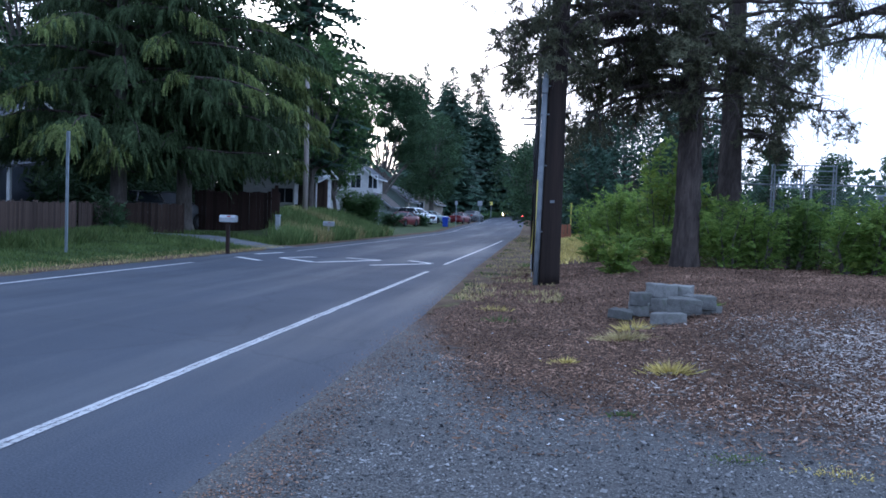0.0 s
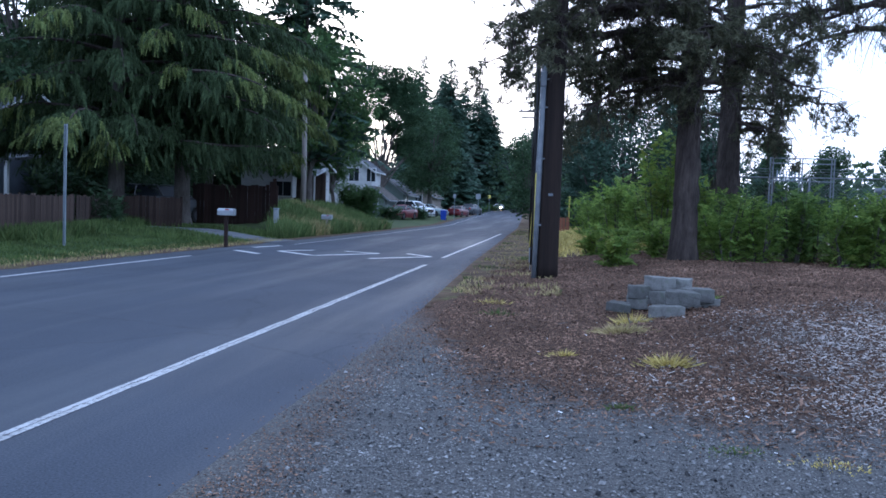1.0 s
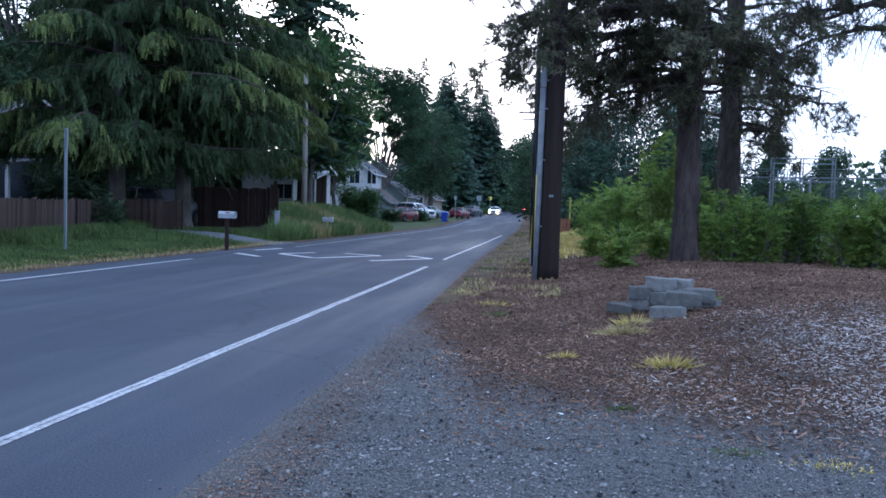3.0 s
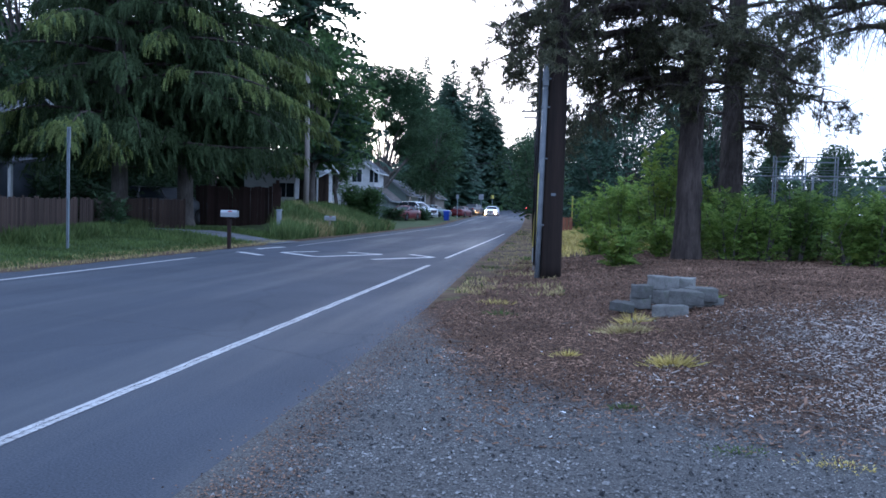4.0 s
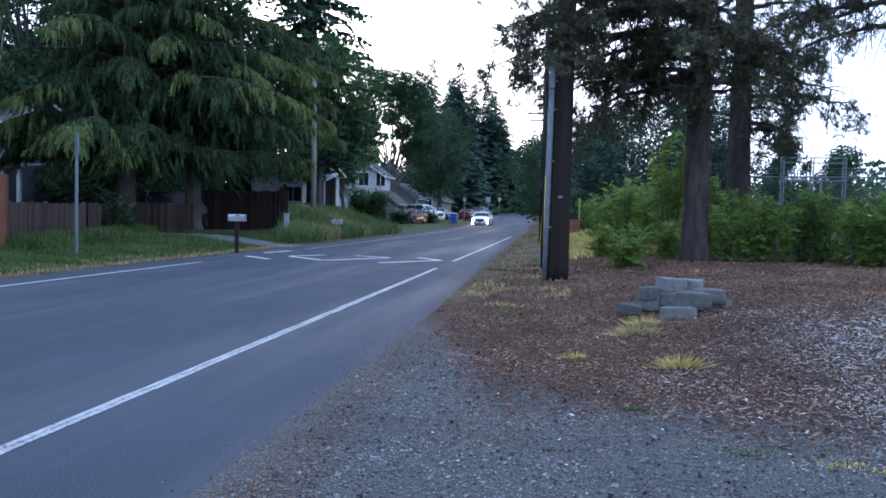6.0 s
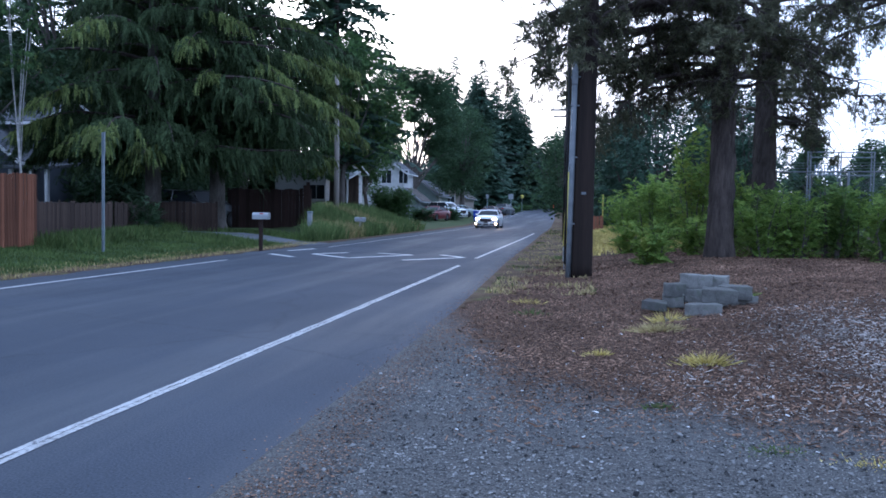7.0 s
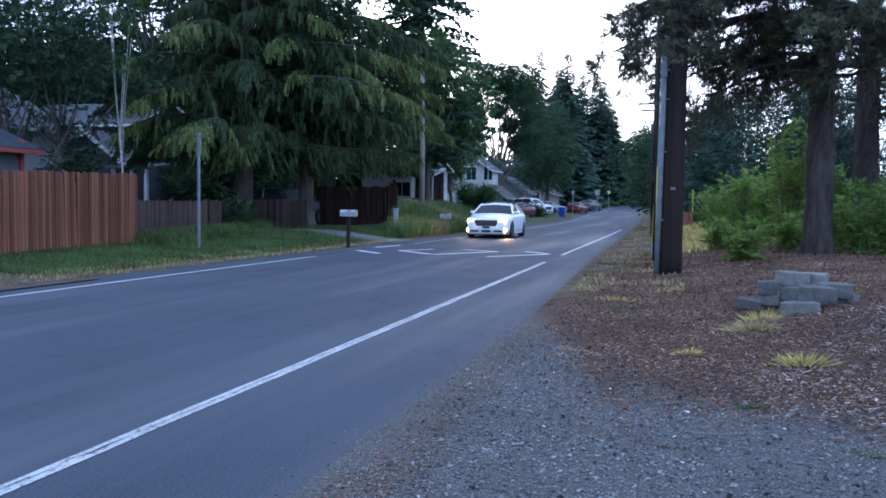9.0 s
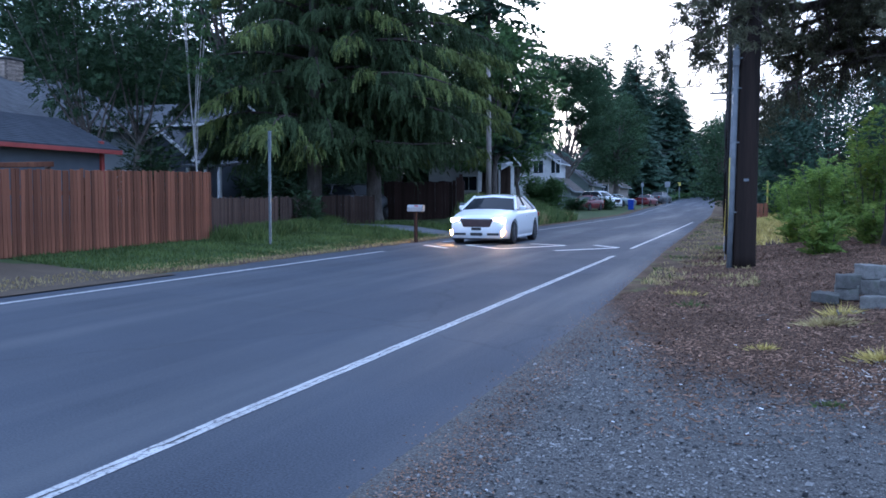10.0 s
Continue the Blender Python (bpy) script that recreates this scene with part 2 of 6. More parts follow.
SAGE_WALL = mat("sage_siding_paint", (0.14, 0.17, 0.16), (0.2, 0.23, 0.22), 0.7, 1.2, 40, 0.15)
SHINGLE = mat("grey_shingle", (0.075, 0.08, 0.088), (0.145, 0.15, 0.162), 0.9, 2.5, 28, 0.7, spec=0.2)
SHINGLE_BLUE = mat("slate_shingle", (0.03, 0.036, 0.046), (0.062, 0.07, 0.085), 0.9, 2.5, 28, 0.7, spec=0.2)
SHINGLE_BROWN = mat("brown_shingle", (0.07, 0.062, 0.056), (0.14, 0.122, 0.11), 0.9, 2.5, 28, 0.7, spec=0.2)
RED_TRIM = mat("red_trim_paint", (0.2, 0.026, 0.022), (0.27, 0.04, 0.032), 0.6, 3, 30, 0.1)
WHITE_TRIM = mat("white_trim_paint", (0.5, 0.5, 0.5), (0.66, 0.66, 0.65), 0.6, 3, 30, 0.1)
BRICK = mat("pale_brick", (0.28, 0.22, 0.18), (0.42, 0.35, 0.29), 0.9, 3, 40, 0.5)
DARK_GLASS = glass("window_glass")
CAR_GLASS = glass("car_glass", (0.02, 0.024, 0.028))
CAR_GLASS.node_tree.nodes["Principled BSDF"].inputs["IOR"].default_value = 1.25
CAR_WHITE = mat("white_car_paint", (0.78, 0.79, 0.8), (0.84, 0.85, 0.86), 0.25, 1.5, 30, 0.0)
CAR_RED = mat("red_car_paint", (0.1, 0.006, 0.011), (0.14, 0.01, 0.016), 0.3, 1.5, 30, 0.0)
CAR_GREEN = mat("grey_green_car_paint", (0.2, 0.25, 0.25), (0.26, 0.31, 0.31), 0.3, 1.5, 30, 0.0, metal=0.3)
CAR_DARK = mat("dark_car_paint", (0.03, 0.035, 0.04), (0.05, 0.055, 0.06), 0.3, 1.5, 30, 0.0)
TYRE = mat("tyre_rubber", (0.012, 0.012, 0.013), (0.03, 0.03, 0.03), 0.85, 6, 60, 0.3)
RIM = mat("dark_alloy", (0.05, 0.05, 0.055), (0.1, 0.1, 0.11), 0.4, 4, 40, 0.0, metal=0.7)
BLACK = mat("black_plastic", (0.012, 0.012, 0.013), (0.028, 0.028, 0.03), 0.5, 8, 60, 0.1)
GRILLE = mat("smoked_grille", (0.03, 0.015, 0.015), (0.06, 0.03, 0.03), 0.35, 8, 60, 0.1)
CHROME = mat("chrome_trim", (0.55, 0.56, 0.58), (0.65, 0.66, 0.68), 0.2, 4, 40, 0.0, metal=0.9)
BLUE_BIN = mat("blue_bin_plastic", (0.015, 0.04, 0.3), (0.02, 0.06, 0.4), 0.5, 3, 30, 0.05)
HEADLAMP = glow("headlamp_lit", (1.0, 0.72, 0.4), 150.0)
FOGLAMP = glow("fog_lamp_lit", (1.0, 0.42, 0.09), 420.0)
TAILLAMP = glow("tail_lamp_lit", (1.0, 0.05, 0.03), 12.0)
LENS_RED = mat("red_lens", (0.25, 0.01, 0.01), (0.35, 0.02, 0.02), 0.2, 3, 30, 0)
LENS_CLEAR = mat("clear_lens", (0.5, 0.52, 0.54), (0.6, 0.62, 0.64), 0.1, 3, 30, 0)
CEDAR_LEAF = leaf_mat("deodar_foliage", (0.022, 0.04, 0.017), (0.07, 0.098, 0.04), translucent=0.14)
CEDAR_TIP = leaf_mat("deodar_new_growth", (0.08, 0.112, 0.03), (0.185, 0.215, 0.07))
PINE_LEAF = leaf_mat("pine_needles", (0.045, 0.052, 0.03), (0.14, 0.135, 0.08), translucent=0.2)
# FIR_LEAF and BROAD_DARK carry distance haze: both raised, the fir bluer
FIR_LEAF = leaf_mat("fir_foliage", (0.038, 0.07, 0.05), (0.088, 0.142, 0.094), translucent=0.15)
BROAD_LEAF = leaf_mat("broad_leaves", (0.05, 0.1, 0.036), (0.125, 0.195, 0.072), translucent=0.42)
BROAD_DARK = leaf_mat("dark_broad_leaves", (0.036, 0.07, 0.036), (0.088, 0.138, 0.066), translucent=0.25)
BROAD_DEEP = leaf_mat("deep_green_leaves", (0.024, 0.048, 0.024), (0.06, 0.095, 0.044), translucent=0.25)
SHRUB_LEAF = leaf_mat("shrub_leaves", (0.1, 0.175, 0.036), (0.31, 0.42, 0.1), translucent=0.5)
SHRUB_DEEP = leaf_mat("deep_shrub_leaves", (0.065, 0.12, 0.03), (0.2, 0.29, 0.075), translucent=0.35)
SHRUB_YELLOW = leaf_mat("yellow_green_leaves", (0.16, 0.22, 0.04), (0.28, 0.33, 0.07), translucent=0.35)
GRASS_LEAF = leaf_mat("lawn_grass", (0.05, 0.085, 0.024), (0.12, 0.155, 0.05), translucent=0.2)
TALL_LEAF = leaf_mat("tall_grass", (0.06, 0.105, 0.035), (0.19, 0.24, 0.085), translucent=0.25)
DRY_LEAF = leaf_mat("dry_grass", (0.25, 0.2, 0.09), (0.46, 0.38, 0.18), translucent=0.2)
TUFT_LEAF = leaf_mat("yellowing_grass", (0.38, 0.31, 0.08), (0.68, 0.55, 0.2), translucent=0.2)
CHIP = grain_mat("wood_chips", (0.026, 0.015, 0.01), (0.31, 0.195, 0.135))
CHIP_PALE = grain_mat("weathered_wood_chips", (0.1, 0.085, 0.075), (0.5, 0.45, 0.41))
STONE = grain_mat("gravel_stones", (0.022, 0.022, 0.024), (0.3, 0.295, 0.285))
PALE_BIT = grain_mat("pale_litter", (0.45, 0.45, 0.45), (0.7, 0.7, 0.7))


def by_piece(m, lo, hi):
    """Let each board of a fence have its own shade."""
    n, l = m.node_tree.nodes, m.node_tree.links
    bsdf = n["Principled BSDF"]
    src = bsdf.inputs["Base Color"].links[0].from_socket
    oi, mr, hs = n.new("ShaderNodeObjectInfo"), n.new("ShaderNodeMapRange"), n.new("ShaderNodeHueSaturation")
    mr.inputs[3].default_value, mr.inputs[4].default_value = lo, hi
    l.new(oi.outputs["Random"], mr.inputs[0]), l.new(mr.outputs[0], hs.inputs["Value"])
    l.new(src, hs.inputs["Color"]), l.new(hs.outputs[0], bsdf.inputs["Base Color"])


for _m in (CEDAR, OLD_BOARD, DARK_BOARD, BRICK, CONCRETE):
    by_piece(_m, 0.55, 1.3)


# ---------------------------------------------------------------- mesh helpers
def make(name, V, F, mats, parent=None, MI=None, smooth=False, label=""):
    me = bpy.data.meshes.new(name)
    me.from_pydata(V.tolist() if isinstance(V, np.ndarray) else [tuple(v) for v in V], [], F.tolist() if isinstance(F, np.ndarray) else F)
    for m in (mats if isinstance(mats, (list, tuple)) else [mats]):
        me.materials.append(m)
    if MI is not None:
        me.polygons.foreach_set("material_index", np.asarray(MI, dtype=np.int32))
    if smooth:
        me.polygons.foreach_set("use_smooth", np.ones(len(me.polygons), dtype=bool))
    me.update()
    ob = new(name, me)
    if parent is not None:
        ob.parent = parent
    if label:
        ob["label"] = label
    return ob


def part(name, bm, material, parent=None, label="", smooth=False):
    me = bpy.data.meshes.new(name)
    bm.to_mesh(me)
    bm.free()
    for m in (material if isinstance(material, (list, tuple)) else [material]):
        me.materials.append(m)
    if smooth:
        for p in me.polygons:
            p.use_smooth = True
    ob = new(name, me)
    if parent is not None:
        ob.parent = parent
    if label:
        ob["label"] = label
    return ob


def box_bm(sx, sy, sz, at=(0, 0, 0), bevel=0.0, rot=None, bm=None):
    """A box of that size centred at a place, with bevelled edges."""
    b = bmesh.new()
    bmesh.ops.create_cube(b, size=1, matrix=Matrix.Diagonal((sx, sy, sz, 1)))
    if bevel:
        bmesh.ops.bevel(b, geom=b.edges[:], offset=bevel, segments=1, affect="EDGES", profile=0.5)
    m = Matrix.Translation(at) @ (rot if rot is not None else Matrix.Identity(4))
    bmesh.ops.transform(b, matrix=m, verts=b.verts)
    if bm is None:
        return b
    tmp = bpy.data.meshes.new("tmp")
    b.to_mesh(tmp)
    b.free()
    bm.from_mesh(tmp)
    bpy.data.meshes.remove(tmp)
    return bm


def tube(points, radii, n=8, cap=True):
    """A tapered tube along points; returns V, F."""
    P = np.array(points, float)
    T = np.gradient(P, axis=0)
    T /= np.linalg.norm(T, axis=1)[:, None] + 1e-9
    up = np.where(np.abs(T[:, 2:3]) > 0.9, np.array([[1.0, 0, 0]]), np.array([[0, 0, 1.0]]))
    A = np.cross(T, up)
    A /= np.linalg.norm(A, axis=1)[:, None]
    B = np.cross(T, A)
    an = np.arange(n) * 2 * np.pi / n
    V = (P[:, None] + np.asarray(radii)[:, None, None] * (np.cos(an)[None, :, None] * A[:, None] + np.sin(an)[None, :, None] * B[:, None])).reshape(-1, 3)
    F = [(i * n + j, i * n + (j + 1) % n, (i + 1) * n + (j + 1) % n, (i + 1) * n + j) for i in range(len(P) - 1) for j in range(n)]
    if cap:
        F += [tuple(range(n))[::-1], tuple(range((len(P) - 1) * n, len(P) * n))]
    return V, F


def join(chunks):
    V, F, k = [], [], 0
    for v, f in chunks:
        V.append(np.asarray(v, float))
        F += [tuple(i + k for i in q) for q in f]
        k += len(v)
    return np.concatenate(V), F


def scatter(tv, tf, O, M):
    """Copies of a template (V, F) with bases M (n,3,3; rows are the axes) at O, in one mesh's arrays."""
    tv, tf = np.asarray(tv, float), np.asarray(tf, int)
    V = (np.einsum("kj,njl->nkl", tv, M) + O[:, None]).reshape(-1, 3)
    F = (tf[None] + (np.arange(len(O)) * len(tv))[:, None, None]).reshape(-1, tf.shape[1])
    return V, F


def basis(d, rng, up=(0, 0, 1), roll=None):
    """Frames with the second axis along d: rows side, d, normal."""
    d = d / (np.linalg.norm(d, axis=1)[:, None] + 1e-9)
    s = np.cross(d, np.asarray(up, float)[None])
    bad = np.linalg.norm(s, axis=1) < 1e-3
    s[bad] = (1, 0, 0)
    s /= np.linalg.norm(s, axis=1)[:, None]
    n = np.cross(s, d)
    a = rng.uniform(-1, 1, len(d)) * (np.pi if roll is None else roll)
    c, q = np.cos(a)[:, None], np.sin(a)[:, None]
    s, n = s * c + n * q, n * c - s * q
    return np.stack([s, d, n], axis=1)


def smooth01(a):
    a = np.clip(a, 0, 1)
    return a * a * (3 - 2 * a)


# ---------------------------------------------------------------- the lie of the land
def bend(y):
    """The road swings to the west in the distance."""
    return -0.0022 * np.maximum(0, np.asarray(y, float) - 40) ** 1.5


def edge_east(y):
    return np.interp(y, [-60, 0, 9, 21, 48, 400], [-1.3, -1.36, -1.52, -1.85, -2.3, -2.3]) + bend(y)


def edge_west(y):
    return -9.55 + bend(y)


def rise(y):
    y = np.asarray(y, float)
    return 0.0165 * np.maximum(0, y - 78) + 0.08 * smooth01((y - 66) / 24) * (1 - smooth01((y - 90) / 30)) - 0.05 * np.maximum(0, y - 225)


def gz(x, y):
    """Height of the ground."""
    x, y = np.asarray(x, float), np.asarray(y, float)
    e = x - edge_east(y)
    w = edge_west(y) - x
    z = rise(y)
    z = z + 0.36 * smooth01((e - 0.9) / 4.2) * smooth01((y - 3.5) / 6.5) + 0.5 * smooth01((e - 9) / 20)
    z = z + 0.26 * smooth01((w - 0.3) / 3.6) + 0.75 * smooth01((w - 0.6) / 4.0) * smooth01((y - 31) / 4) * (1 - smooth01((y - 58) / 8)) * smooth01((x + 0.352 * y) / 1.2)
    return z


def mulch_from(x):
    return float(np.interp(x, [-1.6, -0.95, -0.5, 0.5, 1.2, 2.0, 6, 14], [10.5, 7.9, 6.4, 5.75, 5.45, 5.25, 4.6, 3.4]))


def soil_at(x, y):
    """0 on bare gravel, 1 on bark mulch."""
    return min(1.0, max(0.0, 0.5 + (y - mulch_from(x)) / (2.4 + 2.0 * min(1.0, max(0.0, 0.4 - x)))))


def sheet(name, xs, ys_of, rows, mats, lift=0.012, label="", category="", jitter=0.0, relief=0.0):
    """A patch that follows the ground: columns at xs, each from and to ys_of(x)."""
    rng = np.random.default_rng(len(name))
    V, F = [], []
    for i, x in enumerate(xs):
        a, b = ys_of(x)
        a, b = a + rng.normal(0, jitter), b + rng.normal(0, jitter)
        yy = a + (b - a) * np.linspace(0, 1, rows) ** 1.6
        zz = gz(np.full(rows, x), yy) + lift + rng.normal(0, 1, rows) * relief
        V += [(x, y, z) for y, z in zip(yy, zz)]
    for i in range(len(xs) - 1):
        for j in range(rows - 1):
            k = i * rows + j
            F.append((k, k + rows, k + rows + 1, k + 1))
    ob = make(name, V, F, mats, smooth=True)
    if mats is SOIL:
        at = ob.data.attributes.new("soil", "FLOAT", "POINT")
        at.data.foreach_set("value", [soil_at(v[0], v[1]) for v in V])
    return tagged(ob, label, category, kind="structure")


# ground sheet to the horizon
gx = np.concatenate([np.linspace(-900, -60, 15), np.linspace(-50, -14, 25), np.linspace(-13, 14, 82), np.linspace(16, 60, 23), np.linspace(80, 900, 15)])
gy = np.concatenate([np.linspace(-300, -20, 8), np.linspace(-12, 30, 64), np.linspace(32, 120, 60), np.linspace(125, 260, 40), np.linspace(290, 1500, 14)])
GX, GY = np.meshgrid(gx, gy, indexing="ij")
on_road = (GX > edge_west(GY) - 0.05) & (GX < edge_east(GY) + 0.05)
GZ = np.where(GY > 262, gz(GX, np.full_like(GY, 262.0)), gz(GX, GY)) - 0.03 * on_road - 0.004
nY = len(gy)
gF = [(i * nY + j, (i + 1) * nY + j, (i + 1) * nY + j + 1, i * nY + j + 1) for i in range(len(gx) - 1) for j in range(nY - 1)]
tagged(make("ground", np.stack([GX, GY, GZ], -1).reshape(-1, 3), gF, MEADOW, smooth=True), "dull green grass and soil spreading to the horizon", "ground", kind="structure")

# road: a slab with crumbling edges
ry = np.concatenate([np.linspace(-40, 0, 21), np.linspace(0.15, 40, 266), np.linspace(41, 130, 90), np.linspace(132, 235, 50)])
rng = np.random.default_rng(3)
wob = np.array([noise.noise(Vector((y * 1.7, 3.1, 0))) * 0.09 + noise.noise(Vector((y * 6.0, 8.1, 0))) * 0.04 for y in ry])
wob2 = np.array([noise.noise(Vector((y * 1.1, 13.1, 0))) * 0.18 for y in ry])
cols = np.linspace(0, 1, 13)
xe, xw = edge_east(ry) + wob, edge_west(ry) + wob2
RX = xw[:, None] + (xe - xw)[:, None] * cols[None]
RZ = rise(ry)[:, None] + 0.0 * RX
RV = np.stack([RX, np.repeat(ry[:, None], 13, 1), RZ], -1)
low = RV[:, [0, -1]].copy()
low[..., 2] -= 0.06
V = np.concatenate([RV, low], 1).reshape(-1, 3)
F = []
for i in range(len(ry) - 1):
    a, b = i * 15, (i + 1) * 15
    F += [(a + j, a + j + 1, b + j + 1, b + j) for j in range(12)]
    F += [(a + 13, a, b, b + 13), (a + 12, a + 14, b + 14, b + 12)]
tagged(make("road", V, F, ASPHALT), "worn dark grey asphalt road with crumbling edges", "road", kind="structure")


def stripe(points, width, label="worn white painted road line", paint=None):
    """A painted line along points on the road."""
    P = np.array(points, float)
    d = np.linalg.norm(np.diff(P, axis=0), axis=1)
    s = np.concatenate([[0], np.cumsum(d)])
    n = max(2, int(s[-1] / 0.25))
    q = np.linspace(0, s[-1], n)
    X, Y = np.interp(q, s, P[:, 0]), np.interp(q, s, P[:, 1])
    T = np.stack([np.gradient(X), np.gradient(Y)], 1)
    T /= np.linalg.norm(T, axis=1)[:, None]
    N = np.stack([T[:, 1], -T[:, 0]], 1)
    wv = np.array([noise.noise(Vector((a * 2.0, P[0, 0], P[0, 1]))) for a in q]) * 0.012
    V = []
    for i in range(n):
        for sgn in (-1, 1):
            x, y = X[i] + sgn * N[i, 0] * (width / 2) + wv[i], Y[i] + sgn * N[i, 1] * (width / 2)
            V.append((x, y, float(rise(y)) + 0.004))
    ob = make("road_line", V, [(2 * i, 2 * i + 1, 2 * i + 3, 2 * i + 2) for i in range(n - 1)], paint or PAINT)
    return tagged(ob, label, "road marking", "road markings", "structure")


stripe([(-2.86, -20), (-2.89, 19.8)], 0.105)
stripe([(-2.89, 23.0), (-2.89, 40), (-2.95, 52)], 0.1)
stripe([(-8.74, -20), (-8.7, 12), (-8.62, 19.5)], 0.11)
ys = np.linspace(27.5, 190, 40)
stripe([(-8.5 + float(bend(y)), y) for y in ys], 0.07)
for pts in ([(-8.7, 22.6), (-7.6, 21.4)], [(-8.86, 24.5), (-8.56, 26.2)], [(-7.6, 23.1), (-6.17, 21.6), (-4.88, 23.85)], [(-7.6, 23.1), (-6.9, 24.3)],
            [(-6.0, 24.4), (-4.88, 23.9)], [(-4.6, 21.3), (-3.28, 23.27)], [(-4.11, 24.35), (-3.28, 23.3)]):
    stripe(pts, 0.17, "worn white painted chevron line on the asphalt", PAINT_FRESH)


def crack(points, width, reach, seed):
    """A wandering open seam in the asphalt along points, drawn thin and thick by turns."""
    P = np.array(points, float)
    q = np.linspace(0, 1, int(np.linalg.norm(P[-1] - P[0]) / 0.045))
    X, Y = np.interp(q, np.linspace(0, 1, len(P)), P[:, 0]), np.interp(q, np.linspace(0, 1, len(P)), P[:, 1])
    V = []
    for x, y in zip(X, Y):
        o = reach * (noise.noise(Vector((y * 1.3, seed, 0))) + 1.1 * noise.noise(Vector((y * 5.0, seed, 4))) + 0.5 * noise.noise(Vector((y * 14.0, seed, 6))))
        w = width * max(0.12, 0.55 + 1.1 * noise.noise(Vector((y * 3.1, seed, 9))))
        V += [(x + o - w / 2, y, float(rise(y)) + 0.007), (x + o + w / 2, y, float(rise(y)) + 0.007)]
    ob = make("road_crack", V, [(2 * i, 2 * i + 1, 2 * i + 3, 2 * i + 2) for i in range(len(q) - 1)], CRACK)
    return tagged(ob, "thin dark crack in the worn asphalt", "road crack", "road cracks", "structure")


crack([(-2.875, 2.0), (-2.89, 19.5)], 0.011, 0.024, 1.0)


sheet("gravel_shoulder", np.linspace(-1.62, 12, 120), lambda x: (-8, mulch_from(x) + 0.1),
      110, SOIL, 0.004, "grey-blue crushed gravel shoulder beside the road", "gravel", 0.0, 0.0)
sheet("mulch_bed", np.linspace(-1.62, 15, 150), lambda x: (mulch_from(x), 42), 110, SOIL, 0.005, "reddish-brown bark mulch bed on a low bank", "mulch bed", 0.0, 0.0)
vy = np.concatenate([np.linspace(11, 60, 220), np.linspace(60.8, 200, 120)])
VV, VF = [], []
for i, y in enumerate(vy):
    for j, s in enumerate(np.linspace(0, 1, 6)):
        x = float(edge_east(y)) - 0.03 + s * (float(np.interp(y, [11, 15, 26], [0.1, 0.6, 1.5])) + 0.5 * noise.noise(Vector((y * 0.9, 2, 1))))
        VV.append((x, y, float(gz(x, y)) + 0.026 - 0.036 * (j == 5)))
for i in range(len(vy) - 1):
    VF += [(i * 6 + j, i * 6 + j + 1, i * 6 + j + 7, i * 6 + j + 6) for j in range(5)]
tagged(make("verge_east", VV, VF, VERGE, smooth=True), "brown dirt verge with dry grass along the road", "verge", kind="structure")
VV, VF = [], []
for i, y in enumerate(vy - 12):
    for j, s in enumerate(np.linspace(0, 1, 4)):
        x = float(edge_west(y)) + 0.26 - s * (0.96 + 0.4 * noise.noise(Vector((y * 0.45, 7, 1))))
        VV.append((x, y, float(gz(x, y)) + (0.018 if j > 1 else -0.006)))
for i in range(len(vy) - 1):
    VF += [(i * 4 + j + 1, i * 4 + j, i * 4 + j + 4, i * 4 + j + 5) for j in range(3)]
tagged(make("verge_west", VV, VF, VERGE, smooth=True), "dry dirt and grass strip along the asphalt edge", "verge", kind="structure")
sheet("lawn", np.linspace(-34, -9.9, 60), lambda x: (12.2 + 0.25 * (x + 10), 28.5), 40, LAWN, 0.012, "green mown lawn between the road and the fences", "lawn", 0.1)
sheet("driveway_near", np.linspace(-15.5, -9.2, 26), lambda x: (8.0 + 0.2 * (x + 10), 11.9 + 0.25 * (x + 10)), 14, DIRT, 0.02, "dark dirt and gravel driveway apron", "driveway", 0.12)
sheet("driveway_far", np.linspace(-30, -9.3, 60), lambda x: (28.0 - 0.28 * (x + 10), 30.6 - 0.36 * (x + 10)), 14, GRAVEL, 0.02, "pale gravel driveway beside the mailbox", "driveway", 0.1)



# ---------------------------------------------------------------- foliage templates
def t_strand():
    """A hanging spray, 1 long downwards along its second axis, ragged on both sides."""
    V, F = [], []
    n = 6
    for i in range(n):
        y = i / n
        w = 0.5 * (1 - 0.6 * y)
        for s in (-1, 1):
            k = len(V)
            V += [(0.02 * s, y, 0), (s * w, y + 0.2, 0.12 * s * (i % 2)), (0, y + 0.19, 0.03)]
            F.append((k, k + 1, k + 2))
    return np.array(V), np.array(F)


def t_leaf():
    return np.array([(0, 0, 0), (0.32, 0.45, 0.07), (0, 1, -0.05), (-0.32, 0.45, 0.07)]), np.array([(0, 1, 2), (0, 2, 3)])


def t_spray(n=4, tip=True):
    """A pinnate shoot, 1 long: pairs of leaves along a stalk and one at its tip."""
    lv, lf = t_leaf()
    V, F = [], []
    for i in range(n):
        y = 0.15 + 0.7 * i / (n - 1)
        for s in (-1, 1):
            a = math.radians(62 - 10 * i) * s
            L = 0.42 - 0.04 * i
            k = len(V)
            for p in lv:
                q = p * L
                V.append((q[0] * math.cos(a) + q[1] * math.sin(a), y + q[1] * math.cos(a) - q[0] * math.sin(a), q[2] - 0.1 * abs(math.sin(a)) * q[1]))
            F += [tuple(int(j) + k for j in f) for f in lf]
    if not tip:
        return np.array(V), np.array(F)
    k = len(V)
    V += [tuple(p * 0.36 + np.array((0, 0.78, 0))) for p in lv]
    F += [tuple(int(j) + k for j in f) for f in lf]
    return np.array(V), np.array(F)


